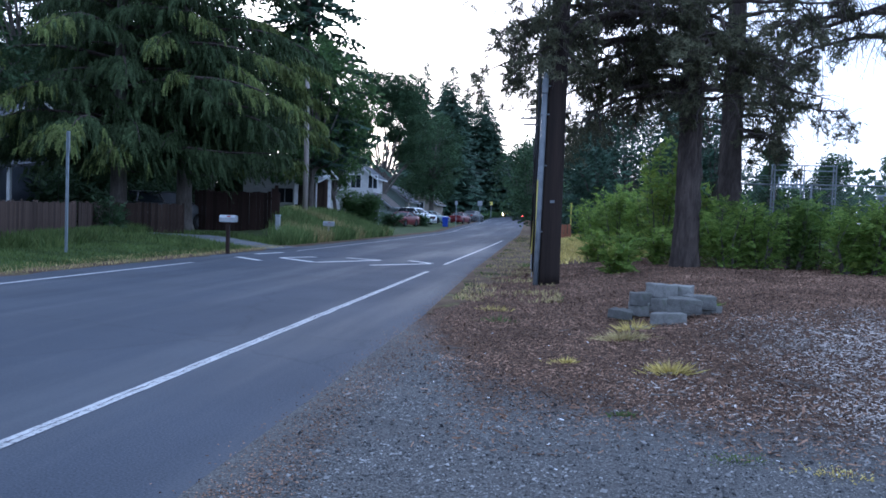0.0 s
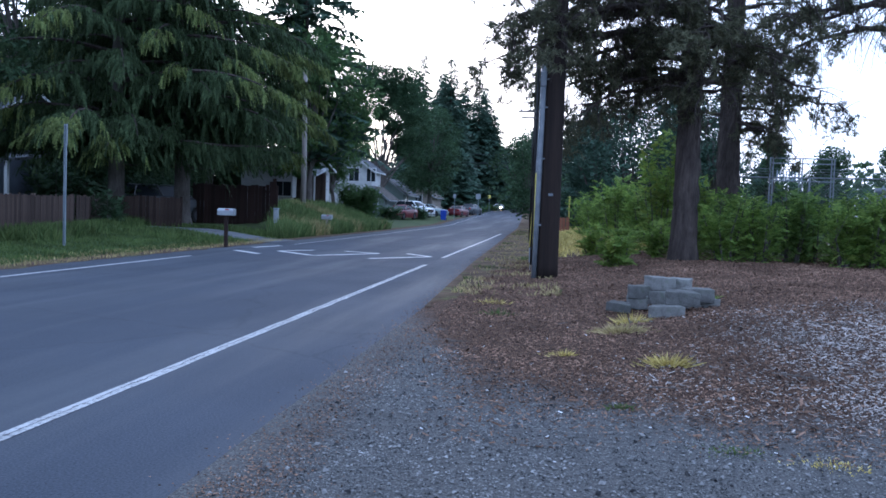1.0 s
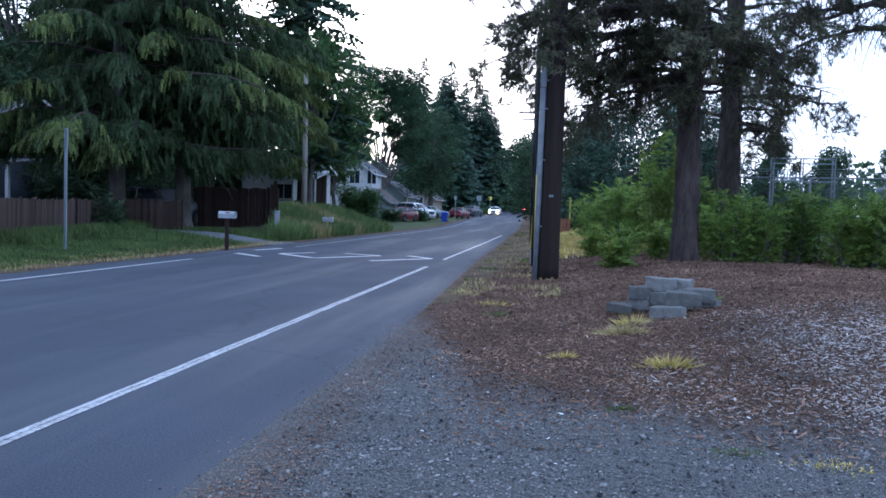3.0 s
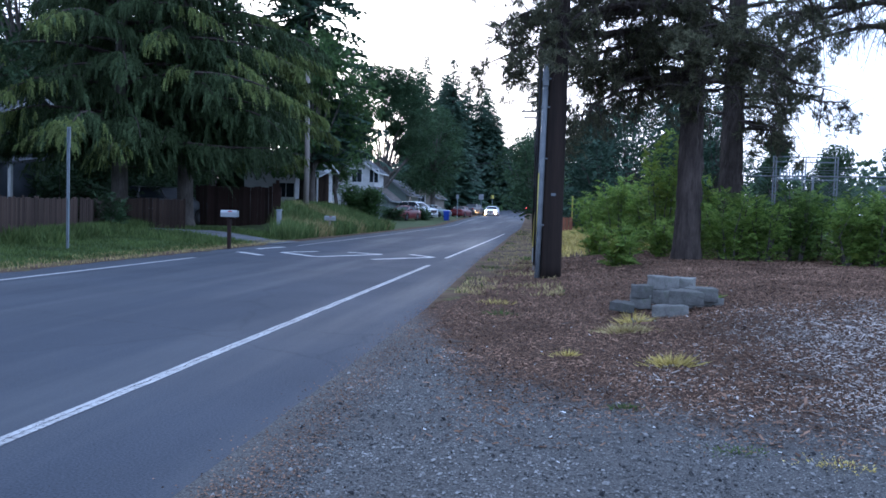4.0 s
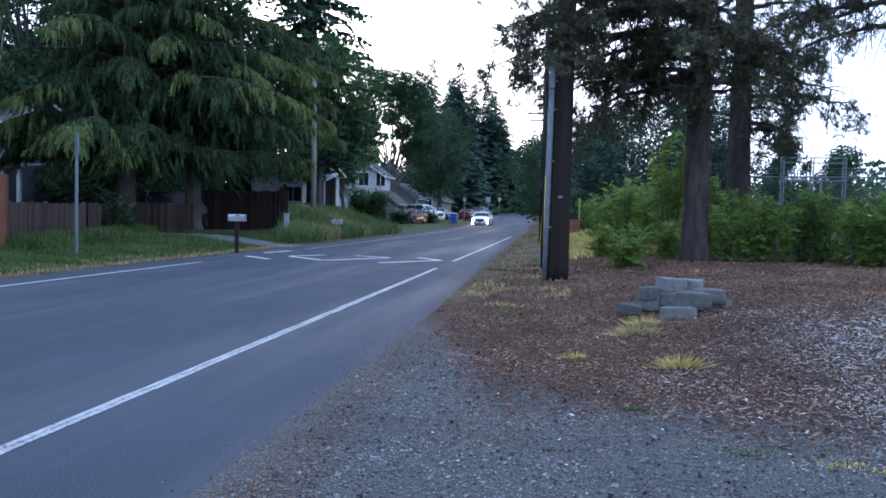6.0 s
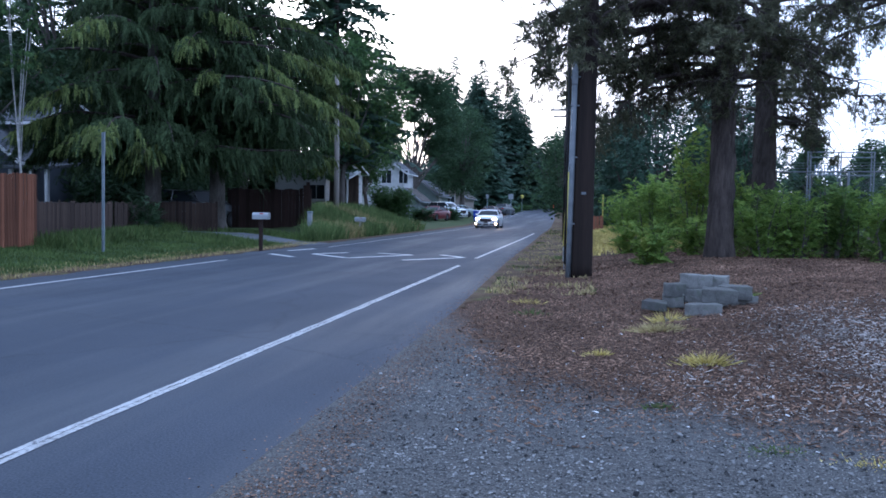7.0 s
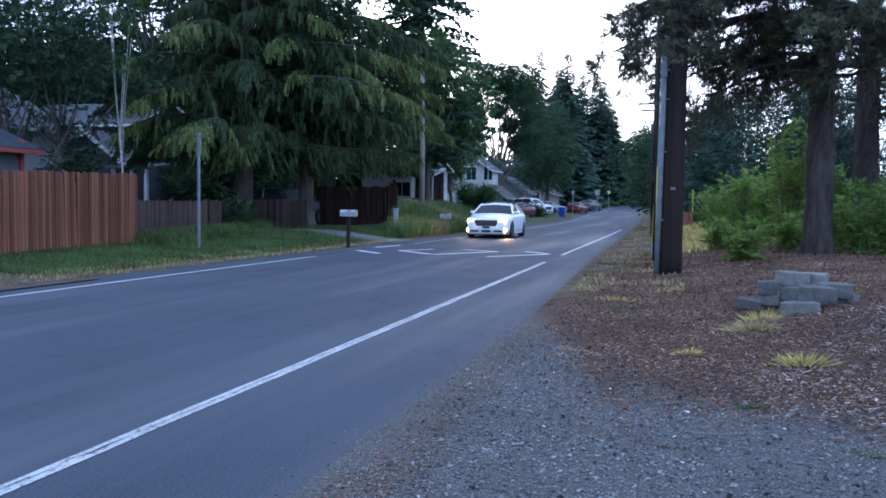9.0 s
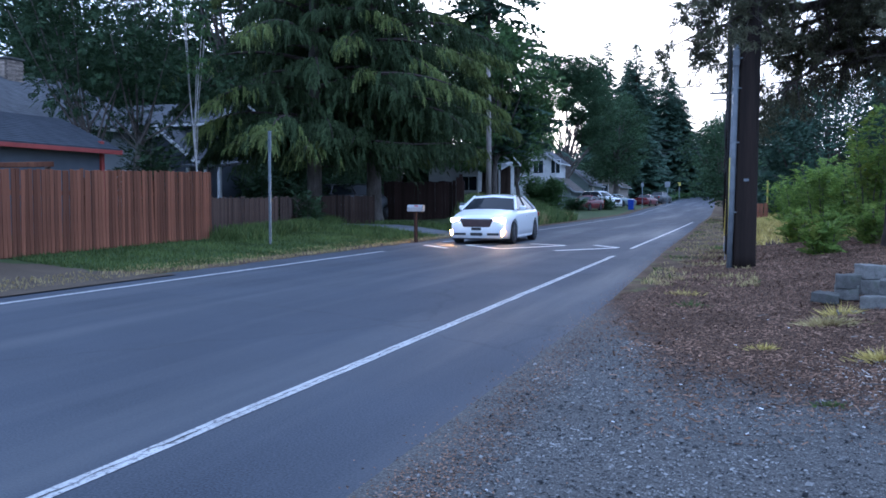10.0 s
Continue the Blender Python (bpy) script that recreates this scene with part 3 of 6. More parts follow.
def t_tuft(n=13, seed=1):
    """A brush of needles along a short twig, 1 long."""
    r = np.random.default_rng(seed)
    V, F = [], []
    for i in range(n):
        y = 0.75 * i / n
        a = i * 2.4
        d = np.array((math.cos(a) * 0.62, 0.5, math.sin(a) * 0.62)) * r.uniform(0.5, 0.8)
        s = np.cross(d, (0.3, 0.9, 0.2))
        s = s / np.linalg.norm(s) * 0.05
        k = len(V)
        o = np.array((0, y, 0))
        V += [tuple(o - s), tuple(o + s), tuple(o + d)]
        F.append((k, k + 1, k + 2))
    return np.array(V), np.array(F)


def t_frond():
    """A flat ragged conifer branchlet, 1 long."""
    V, F = [], []
    for i in range(3):
        y = i / 3
        w = 0.34 * (1 - 0.7 * y) + 0.06
        for s in (-1, 1):
            k = len(V)
            V += [(0, y, 0.02), (s * w, y + 0.3, -0.1), (0, y + 0.42, 0)]
            F.append((k, k + 1, k + 2))
    return np.array(V), np.array(F)


STRAND, LEAF, SPRAY, TUFT, FROND = t_strand(), t_leaf(), t_spray(), t_tuft(), t_frond()
SPRAY_FAR = t_spray(2)
BLADE = (np.array([(-0.5, 0, 0), (0.5, 0, 0), (0.35, 0.55, 0.1), (-0.35, 0.55, 0.1), (0, 1, 0.35)]), None)


def scaled(M, s, w=None):
    """Scale frames: lengths s along the second axis and s or w across."""
    w = s if w is None else w
    return M * np.stack([w, s, w], 1)[:, :, None]


def tree_root(name, x, y, label, category="tree", group=""):
    e = new(name)
    e.location = (x, y, float(gz(x, y)) - 0.05)
    return tagged(e, label, category, group)


def trunk_of(root, h, r, rng, mat_, lean=0.0, n=10, flare=1.5, top=0.04):
    z = np.concatenate([[0, 0.15, 0.5], np.linspace(1.2, h, 9)]) if n < 14 else np.linspace(0, h, 120)
    rad = np.interp(z, [0, 0.5, 1.2, h], [r * flare, r * 1.1, r, top])
    wob_ = 0.02 if n < 14 else 0.006
    px = np.cumsum(rng.normal(0, wob_, len(z))) * np.linspace(0, 1, len(z)) + lean * z
    py = np.cumsum(rng.normal(0, wob_, len(z))) * np.linspace(0, 1, len(z))
    P = np.stack([px, py, z], 1)
    V, F = tube(P, rad, n)
    if n >= 14:
        # furrowed bark plates
        C = np.repeat(P, n, 0)
        d = V - C
        a = np.arctan2(d[:, 1], d[:, 0])
        k = np.array([abs(noise.noise(Vector((math.cos(t) * 5, math.sin(t) * 5, q * 1.6)))) + 0.5 * noise.noise(Vector((math.cos(t) * 14, math.sin(t) * 14, q * 5))) for t, q in zip(a, V[:, 2])])
        V = V + d / (np.linalg.norm(d, axis=1)[:, None] + 1e-9) * (k * 0.07 - 0.02)[:, None]
    make("trunk", V, F, mat_, root, smooth=n < 14)
    return P


def deodar(x, y, h, low, spread, seed, label, side=None, tips=0.3, extra=(), per_m=4.6):
    """A cedar of layered boughs: each a drooping plate of side twigs hung with strands. side: boughs reach further that way."""
    rng = np.random.default_rng(seed)
    root = tree_root("cedar_tree", x, y, label)
    P = trunk_of(root, h, 0.35, rng, BARK_GREY)
    SO, SD, SL, tipmask = [], [], [], []
    nb = int((h - low) * per_m)
    s = np.linspace(0, 1, 10)
    for i in range(nb + len(extra)):
        z = low + (h - low) * (i / nb) ** 1.05 + rng.normal(0, 0.12)
        L = spread * (1 - (max(0.0, z - low) / (h - low + 1.0)) ** 1.3) * rng.uniform(0.6, 1.1) + 0.6
        a = i * 2.399 + rng.normal(0, 0.3)
        if i >= nb:
            a, z, L, floor_ = extra[i - nb]
            a = radians(a)
        else:
            floor_ = low - 0.1
        d = np.array((math.cos(a), math.sin(a), 0.0))
        c_ = np.array((-d[1], d[0], 0.0))
        if side is not None and i < nb:
            L *= 1 + 0.25 * float(np.dot(d[:2], side))
        lift, droop = rng.uniform(0.12, 0.26), rng.uniform(0.26, 0.42)
        sway = rng.normal(0, 0.08)
        Q = np.outer(L * s, d) + np.outer(L * sway * s * s, c_)
        Q[:, 0] += np.interp(z, P[:, 2], P[:, 0])
        Q[:, 2] = np.maximum(z + L * (lift * s - droop * s ** 2.6), floor_ + 0.25 * rng.random())
        Vb, Fb = tube(Q, np.linspace(0.05 + 0.008 * L, 0.012, len(s)), 4, False)
        make("bough", Vb, Fb, BARK, root)
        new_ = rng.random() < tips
        for _ in range(int(7.5 * L) + 4):
            u = rng.uniform(0.04, 1.0) ** 0.75
            c = np.array([np.interp(u, s, Q[:, k]) for k in range(3)])
            b = rng.choice((-1, 1)) * rng.uniform(0.25, 1.15) * (1.25 - 0.6 * u)
            e = d * math.cos(b) + c_ * math.sin(b)
            l = (0.3 * L * (1.05 - u) + 0.45) * rng.uniform(0.6, 1.2)
            sag = rng.uniform(0.35, 0.75)
            k = int(9 + 11 * l)
            v = rng.uniform(0.05, 1, k)
            O = c + np.outer(v * l, e)
            O[:, 2] -= sag * l * v ** 1.8
            O += rng.normal(0, 0.03, (k, 3))
            SO.append(O)
            SD.append(np.outer(rng.uniform(0.05, 0.6, k), e) + rng.normal(0, 0.14, (k, 3)) + np.array((0, 0, -1.0)))
            SL.append(rng.uniform(0.2, 0.42, k) * (1 + 0.8 * (rng.random(k) < 0.22)))
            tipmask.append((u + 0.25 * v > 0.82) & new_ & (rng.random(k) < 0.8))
    SO, SD, SL, tm = np.concatenate(SO), np.concatenate(SD), np.concatenate(SL), np.concatenate(tipmask)
    M = scaled(basis(SD, rng, (0.1, 1, 0)), SL, rng.uniform(0.08, 0.15, len(SL)))
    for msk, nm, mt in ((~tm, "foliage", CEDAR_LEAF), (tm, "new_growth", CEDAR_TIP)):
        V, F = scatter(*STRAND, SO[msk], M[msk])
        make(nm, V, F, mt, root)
    return root


def fir(x, y, h, w, seed, label, low=1.5, mat_=None, dens=1.0, category="conifer", droop=0.25, base=None):
    """A spire of a conifer: tiers of ragged fronds."""
    rng = np.random.default_rng(seed)
    root = tree_root("fir_tree", x, y, label, category)
    if base is not None:
        root.location.z = base
    trunk_of(root, h, 0.012 * h + 0.08, rng, BARK, n=6)
    O, D, S = [], [], []
    nb = int(h * 20 * dens)
    for i in range(nb):
        u = (i / nb) ** 0.85
        z = low + (h - low) * u
        L = w * (1 - u) ** 0.8 * rng.uniform(0.5, 1.1) + 0.4
        a = rng.uniform(0, 6.283)
        d = np.array((math.cos(a), math.sin(a)))
        k = max(2, int(L * 2.2))
        for j in range(k):
            s = (j + rng.uniform(0.3, 1)) / k
            O.append((d[0] * L * s * 0.85, d[1] * L * s * 0.85, z - droop * L * s * s + 0.1 * L * s))
            b = a + rng.normal(0, 0.5)
            D.append((math.cos(b), math.sin(b), rng.normal(-0.28, 0.18)))
            S.append(rng.uniform(0.5, 1.0) * (0.45 + 0.3 * w * (1 - u) * 0.5))
    O, D, S = np.array(O), np.array(D), np.array(S)
    V, F = scatter(*FROND, O, scaled(basis(D, rng, roll=0.5), S * 1.5))
    make("crown", V, F, mat_ or FIR_LEAF, root)
    return root


def broadleaf(x, y, h, w, seed, label, low=0.3, n=5000, size=0.3, mat_=None, open_=0.0, bark=None, r=0.18, name="deciduous_tree", category="tree", stems=1,
              blobs=22, base=None, plan=()):
    """Trunk, forking limbs and a crown of leafy shoots in uneven clumps with gaps."""
    rng = np.random.default_rng(seed)
    root = tree_root(name, x, y, label, category)
    if base is not None:
        root.location.z = base
    chunks, C, R = [], [], []
    for s in range(stems):
        px = rng.normal(0, 0.12 * (stems > 1) * w, 2)
        f = h * rng.uniform(0.3, 0.42)
        lean = rng.normal(0, 0.05, 2) * (1 + stems)
        T = [(px[0] * 0.3, px[1] * 0.3, 0), (px[0] * 0.4, px[1] * 0.4, 0.2), (px[0] * 0.6 + lean[0] * f * 0.5, px[1] * 0.6, f * 0.5), (px[0] + lean[0] * f, px[1] + lean[1] * f, f)]
        chunks.append(tube(T, [r * 1.5, r * 1.15, r * 0.95, r * 0.8], 8))
        for b in range(blobs // stems):
            th, v = rng.uniform(0, 6.283), rng.uniform(low, 1.0)
            rr = w * 0.5 * math.sqrt(max(0.05, 1 - (2 * (v - low) / (1 - low) - 0.9) ** 2 * 0.85)) * rng.uniform(0.3, 0.95)
            c = np.array((T[-1][0] + rr * math.cos(th), T[-1][1] + rr * math.sin(th), h * v * rng.uniform(0.92, 1.0)))
            mid = np.array(T[-1]) * 0.55 + c * 0.45 + np.array((0, 0, -0.05 * h))
            start = np.array(T[-2]) + (np.array(T[-1]) - np.array(T[-2])) * rng.uniform(0.3, 1)
            chunks.append(tube([start, mid, c], [r * 0.45, r * 0.25, 0.02], 5, False))
            C.append(c)
            R.append(w * rng.uniform(0.14, 0.26) * (1 - 0.4 * open_))
    for dx, v, rad in plan:
        # clumps that stand out from the trunk by dx, at part v of the height, on limbs of their own
        th = rng.normal(0, 0.35)
        c = np.array((dx * math.cos(th), abs(dx) * math.sin(th), h * v))
        start = np.array((0, 0, h * rng.uniform(0.12, 0.3)))
        chunks.append(tube([start, start * 0.6 + c * 0.4 + rng.normal(0, 0.35, 3), start * 0.25 + c * 0.75 + rng.normal(0, 0.4, 3), c], [r * 0.6, r * 0.42, r * 0.25, 0.04], 6, False))
        C.append(c)
        R.append(rad)
    V, F = join(chunks)
    make("trunk", V, F, bark or BARK_GREY, root, smooth=True)
    C, R = np.array(C), np.array(R)
    k = rng.integers(0, len(C), n)
    d = rng.normal(0, 1, (n, 3))
    d /= np.linalg.norm(d, axis=1)[:, None]
    O = C[k] + d * (R[k] * rng.uniform(0.35, 1.08, n) ** 0.5)[:, None] * np.array((1, 1, 0.72))
    D = d * 0.8 + rng.normal(0, 0.5, (n, 3)) + np.array((0, 0, -0.15))
    V, F = scatter(*(SPRAY_FAR if size > 0.38 else SPRAY), O, scaled(basis(D, rng, roll=0.9), size * rng.uniform(0.6, 1.2, n)))
    make("crown", V, F, mat_ or BROAD_LEAF, root)
    return root


def shrub(x, y, h, w, seed, label, n=420, size=0.42, mat_=None, name="shrub", stems=6, yellow=0.0):
    """Upright stems set with arching leafy shoots."""
    rng = np.random.default_rng(seed)
    root = tree_root(name, x, y, label, "shrub", "roadside shrubs")
    chunks, O, D = [], [], []
    for s in range(stems):
        a, q = rng.uniform(0, 6.283), rng.uniform(0.1, 0.5) * w
        top = np.array((math.cos(a) * q, math.sin(a) * q, h * rng.uniform(0.6, 1.0)))
        foot = np.array((math.cos(a) * q * 0.35, math.sin(a) * q * 0.35, 0))
        mid = (top + foot) / 2 + rng.normal(0, 0.08, 3)
        chunks.append(tube([foot, mid, top], [0.025, 0.016, 0.005], 4, False))
        for _ in range(n // stems):
            u = rng.uniform(0.06, 1.0) ** 0.85
            c = foot * (1 - u) ** 2 + 2 * mid * u * (1 - u) + top * u * u
            th = rng.uniform(0, 6.283)
            reach = w * 0.26 * rng.uniform(0, 1) * (1.15 - u * 0.75)
            O.append(c + np.array((math.cos(th) * reach, math.sin(th) * reach, rng.normal(0, 0.08))))
            D.append((math.cos(th), math.sin(th), rng.normal(0.25, 0.45)))
    O, D = np.array(O), np.array(D)
    O[:, 2] = np.maximum(O[:, 2], 0.08)
    for V, F in chunks:
        make("stem", V, F, BARK_GREY, root)
    k = rng.random(len(O)) < yellow
    for msk, nm, mt in ((~k, "leaves", mat_ or SHRUB_LEAF), (k, "yellow_leaves", SHRUB_YELLOW)):
        if msk.sum():
            V, F = scatter(*SPRAY, O[msk], scaled(basis(D[msk], rng, roll=0.6), size * rng.uniform(0.6, 1.15, int(msk.sum()))))
            make(nm, V, F, mt, root)
    return root


def pine(x, y, h, seed, label, r=0.31, low=3.2, spread=5.0, nb=46, dens=1.0, side=None, extra=()):
    """A rough-barked pine with crooked limbs, bare hanging twigs and clumped brushes of needles."""
    rng = np.random.default_rng(seed)
    root = tree_root("pine_tree", x, y, label)
    trunk_of(root, h, r, rng, BARK, n=36, flare=1.35, top=0.1)
    limbs, O, D, S = [], [], [], []
    plan = [(i * 2.399 + rng.normal(0, 0.35), low + (h - low) * (i / nb), spread * (1 - 0.55 * i / nb) * rng.uniform(0.45, 1.05), 0.5) for i in range(nb)]
    plan += [(radians(q[0]), q[1], q[2], q[3] if len(q) > 3 else 1.0) for q in extra]
    for i, (a, z, L, leafy) in enumerate(plan):
        d = np.array((math.cos(a), math.sin(a), 0))
        if side is not None and i < nb:
            L *= 1 + 0.3 * float(np.dot(d[:2], side))
        n = 9
        s = np.linspace(0, 1, n)
        Q = np.outer(s * L, d) + np.cumsum(rng.normal(0, 0.1, (n, 3)), 0) * s[:, None]
        Q[:, 2] += z + L * (0.2 * s - 0.36 * s ** 2)
        Vb, Fb = tube(Q, np.linspace(0.04 + 0.016 * L, 0.012, n), 6, False)
        make("limb", Vb, Fb, BARK, root)
        for t in range(int(6.5 * L)):
            u = rng.uniform(0.2, 1.0)
            c = np.array([np.interp(u, s, Q[:, k]) for k in range(3)])
            q = rng.uniform(0.35, 1.2)
            e = d * rng.uniform(-0.2, 0.8) + np.array((-d[1], d[0], 0)) * rng.normal(0, 0.75) + np.array((0, 0, rng.normal(-0.35, 0.45)))
            e /= np.linalg.norm(e)
            sag = np.array((0, 0, -0.3 * q))
            limbs.append(tube([c, c + e * q * 0.5 + sag * 0.2, c + e * q + sag], [0.018, 0.011, 0.005], 3, False))
            if rng.random() > 0.75 * leafy or (L > 4.3 and u < 0.52):
                for w in range(2):
                    v = rng.uniform(0.4, 1)
                    p = c + e * q * v + sag * v * v
                    g = rng.normal(0, 0.25, 3) + np.array((0, 0, -0.45))
                    limbs.append(tube([p, p + g * 0.5 + rng.normal(0, 0.04, 3), p + g], [0.008, 0.006, 0.003], 3, False))
                continue
            for w in range(int(rng.integers(2, 4))):
                v = rng.uniform(0.45, 1.0)
                p = c + e * q * v + sag * v * v + rng.normal(0, 0.05, 3)
                k = int(11 * dens)
                O.append(p + rng.normal(0, 0.09, (k, 3)))
                D.append(e * 0.4 + rng.normal(0, 0.8, (k, 3)))
                S.append(rng.uniform(0.16, 0.3, k))
    V, F = join(limbs)
    make("twig_mass", V, F, BARK, root)["kind"] = "stuff"
    O, D, S = np.concatenate(O), np.concatenate(D), np.concatenate(S)
    V, F = scatter(*TUFT, O, scaled(basis(D, rng), S))
    make("needles", V, F, PINE_LEAF, root)
    return root


def blades(name, X, Y, hgt, wid, mat_, label, seed, lean=0.3, kind="stuff", category="grass", lift=0.0, loc=None):
    """Grass blades, each two bent faces."""
    rng = np.random.default_rng(seed)
    n = len(X)
    O = np.stack([X, Y, gz(X, Y) + lift], 1)
    if loc is not None:
        O -= np.array(loc)
    D = np.stack([rng.normal(0, lean, n), rng.normal(0, lean, n), np.ones(n)], 1)
    H = hgt * rng.uniform(0.45, 1.1, n)
    W = wid * rng.uniform(0.7, 1.3, n)
    M = basis(D, rng, (0, 1, 0)) * np.stack([W, H, H * 0.8], 1)[:, :, None]
    tv = BLADE[0]
    V = (np.einsum("kj,njl->nkl", tv, M) + O[:, None]).reshape(-1, 3)
    base = np.arange(n) * 5
    F = np.concatenate([np.stack([base, base + 1, base + 2, base + 3], 1)])
    T = np.stack([base + 3, base + 2, base + 4], 1)
    ob = make(name, V, F.tolist() + T.tolist(), mat_)
    if loc is not None:
        ob.location = loc
    return tagged(ob, label, category, kind=kind)


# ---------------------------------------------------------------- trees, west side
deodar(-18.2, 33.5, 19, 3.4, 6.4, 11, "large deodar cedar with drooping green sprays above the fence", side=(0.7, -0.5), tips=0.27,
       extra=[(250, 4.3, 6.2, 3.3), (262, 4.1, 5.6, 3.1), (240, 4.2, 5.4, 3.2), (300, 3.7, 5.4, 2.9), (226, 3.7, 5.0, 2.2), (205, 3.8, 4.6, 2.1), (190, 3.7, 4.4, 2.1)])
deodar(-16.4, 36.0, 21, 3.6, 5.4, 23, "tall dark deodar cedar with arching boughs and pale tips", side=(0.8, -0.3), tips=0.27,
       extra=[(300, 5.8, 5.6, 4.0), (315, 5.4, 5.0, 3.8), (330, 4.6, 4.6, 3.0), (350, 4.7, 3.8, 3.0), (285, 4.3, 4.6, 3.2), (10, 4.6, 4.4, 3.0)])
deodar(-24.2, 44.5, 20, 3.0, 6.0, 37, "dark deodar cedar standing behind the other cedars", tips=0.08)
fir(-16.6, 55, 25, 5.4, 5, "tall dark fir with outstretched ragged branches", low=4, dens=0.62)
broadleaf(-15.2, 52, 10.6, 8, 6, "leafy green tree behind the wooden pole", n=9000, size=0.36, low=0.3, blobs=34)
broadleaf(-18.3, 70, 9.6, 7.0, 8, "green leafy tree beside the white house", n=5200, size=0.38, low=0.36, blobs=26)
broadleaf(-20.0, 98, 16.6, 8, 9, "tall open-branched tree with sky between its limbs", n=24000, size=0.46, low=0.5, open_=0.5, r=0.25, mat_=BROAD_DARK, blobs=2,
          plan=[(-4.4, 0.8, 1.9), (-4.0, 0.9, 1.7), (-2.6, 0.97, 1.9), (-1.2, 0.98, 1.75), (0.4, 0.97, 1.9), (1.8, 0.93, 1.7), (3.2, 0.86, 1.8), (-4.9, 0.66, 1.75), (-4.6, 0.5, 1.7), (-2.8, 0.45, 1.0), (-1.5, 0.9, 1.2), (-0.2, 0.72, 0.7),
                (2.9, 0.7, 1.75), (3.8, 0.75, 1.7), (1.3, 0.62, 0.8), (-2.2, 0.66, 0.6), (3.0, 0.5, 1.2), (2.6, 0.97, 1.75), (4.6, 0.62, 1.9), (-3.4, 0.74, 1.2), (0.6, 0.84, 1.3), (-3.6, 0.58, 1.1), (2.0, 0.8, 1.4), (4.2, 0.45, 1.6), (-5.2, 0.4, 1.5)])
broadleaf(-15.6, 108, 14.4, 8, 10, "dark leafy tree above the parked cars", n=7500, size=0.5, low=0.2, r=0.3, mat_=BROAD_DARK, blobs=40)
FAR_FIRS = [(-23.4, 150, 27.6, 6), (-18.5, 152, 27.5, 6.5), (-17.5, 200, 29.5, 8.5), (-22, 170, 27, 9), (-13.8, 200, 22.5, 8), (-27, 165, 24, 8), (-17.6, 222, 31.5, 9), (-24, 180, 29, 8), (-21.5, 205, 31, 9), (-10.6, 215, 16.5, 7)]
for i, (X, Y, H, W) in enumerate(FAR_FIRS):
    fir(X, Y, H, W, 40 + i, "tall dark green conifer at the far end of the street", low=1, dens=1.25)

# ---------------------------------------------------------------- trees, east side
broadleaf(-1.2, 57, 6.3, 4.2, 61, "small dark street tree on the verge", n=1700, size=0.45, low=0.3, r=0.1, mat_=BROAD_DARK)
broadleaf(-1.9, 92, 9.0, 6.0, 62, "round dark leafy tree beside the road", n=2200, size=0.7, low=0.36, r=0.2, mat_=BROAD_DARK)
broadleaf(-2.2, 165, 15.5, 11, 63, "round leafy tree beside the distant road", n=2600, size=1.1, low=0.25, r=0.3, mat_=BROAD_DARK)
broadleaf(-7.5, 238, 17, 20, 64, "broad leafy tree closing the view down the road", n=2500, size=1.4, low=0.1, r=0.3, mat_=BROAD_DARK)
for i, (X, Y, H, W) in enumerate([(3.0, 67, 9.8, 3.2), (9.0, 64, 12, 4), (2.4, 88, 10.5, 4)]):
    fir(X, Y, H, W, 70 + i, "dense dark green conifer behind the shrubs", low=0.3, dens=2.2)
for i, (X, Y, H, W) in enumerate([(2.9, 60, 7.0, 4.6), (5.4, 57, 9.2, 5.5), (8.4, 58, 9.0, 5.5), (4.2, 70, 10, 6.5), (11.8, 62, 9.5, 6)]):
    broadleaf(X, Y, H, W, 76 + i, "dense dark green tree behind the shrubs", n=2200, size=0.5, low=0.08, mat_=FIR_LEAF, blobs=30)
for i, (X, Y, H, W) in enumerate([(24, 95, 9, 3), (31, 100, 8, 6), (38, 95, 9, 7), (44, 110, 8.5, 7), (19, 105, 9, 3)]):
    broadleaf(X, Y, H, W, 80 + i, "dark rounded tree beyond the substation", n=3200, size=0.7, low=0.15, mat_=BROAD_DARK)
pine(3.05, 19.7, 17, 101, "rough-barked pine on the mulch bank", r=0.28, low=4.5, spread=3.4, side=(-0.3, -0.3), nb=26, dens=0.75,
     extra=[(216, 5.5, 5.2), (209, 5.0, 5.0), (222, 5.9, 5.2), (213, 6.4, 5.2, 0.4), (228, 5.4, 5.0, 0.8), (226, 6.6, 5.4, 0.4), (233, 6.0, 4.8, 0.4), (205, 5.6, 4.6, 0.25), (198, 6.8, 4.4, 0.2), (160, 4.6, 3.0), (172, 5.2, 3.2), (150, 4.3, 2.6), (165, 6.0, 3.4), (185, 4.9, 3.0), (140, 5.0, 2.6), (192, 5.5, 2.6), (250, 5.6, 2.2), (270, 5.0, 1.8),
            (285, 5.6, 2.0), (300, 5.2, 1.8), (240, 4.9, 1.8), (265, 6.3, 2.2), (178, 6.6, 3.2), (165, 4.1, 3.0, 0.6), (195, 4.2, 2.2, 0.5), (150, 3.9, 2.8, 0.6), (250, 3.9, 1.4, 0.5), (280, 4.1, 1.5, 0.4), (310, 3.8, 1.4, 0.5), (340, 6.0, 2.6, 0.5), (355, 4.8, 2.2, 0.5), (20, 5.4, 2.4, 0.5), (40, 4.6, 2.0, 0.6)])
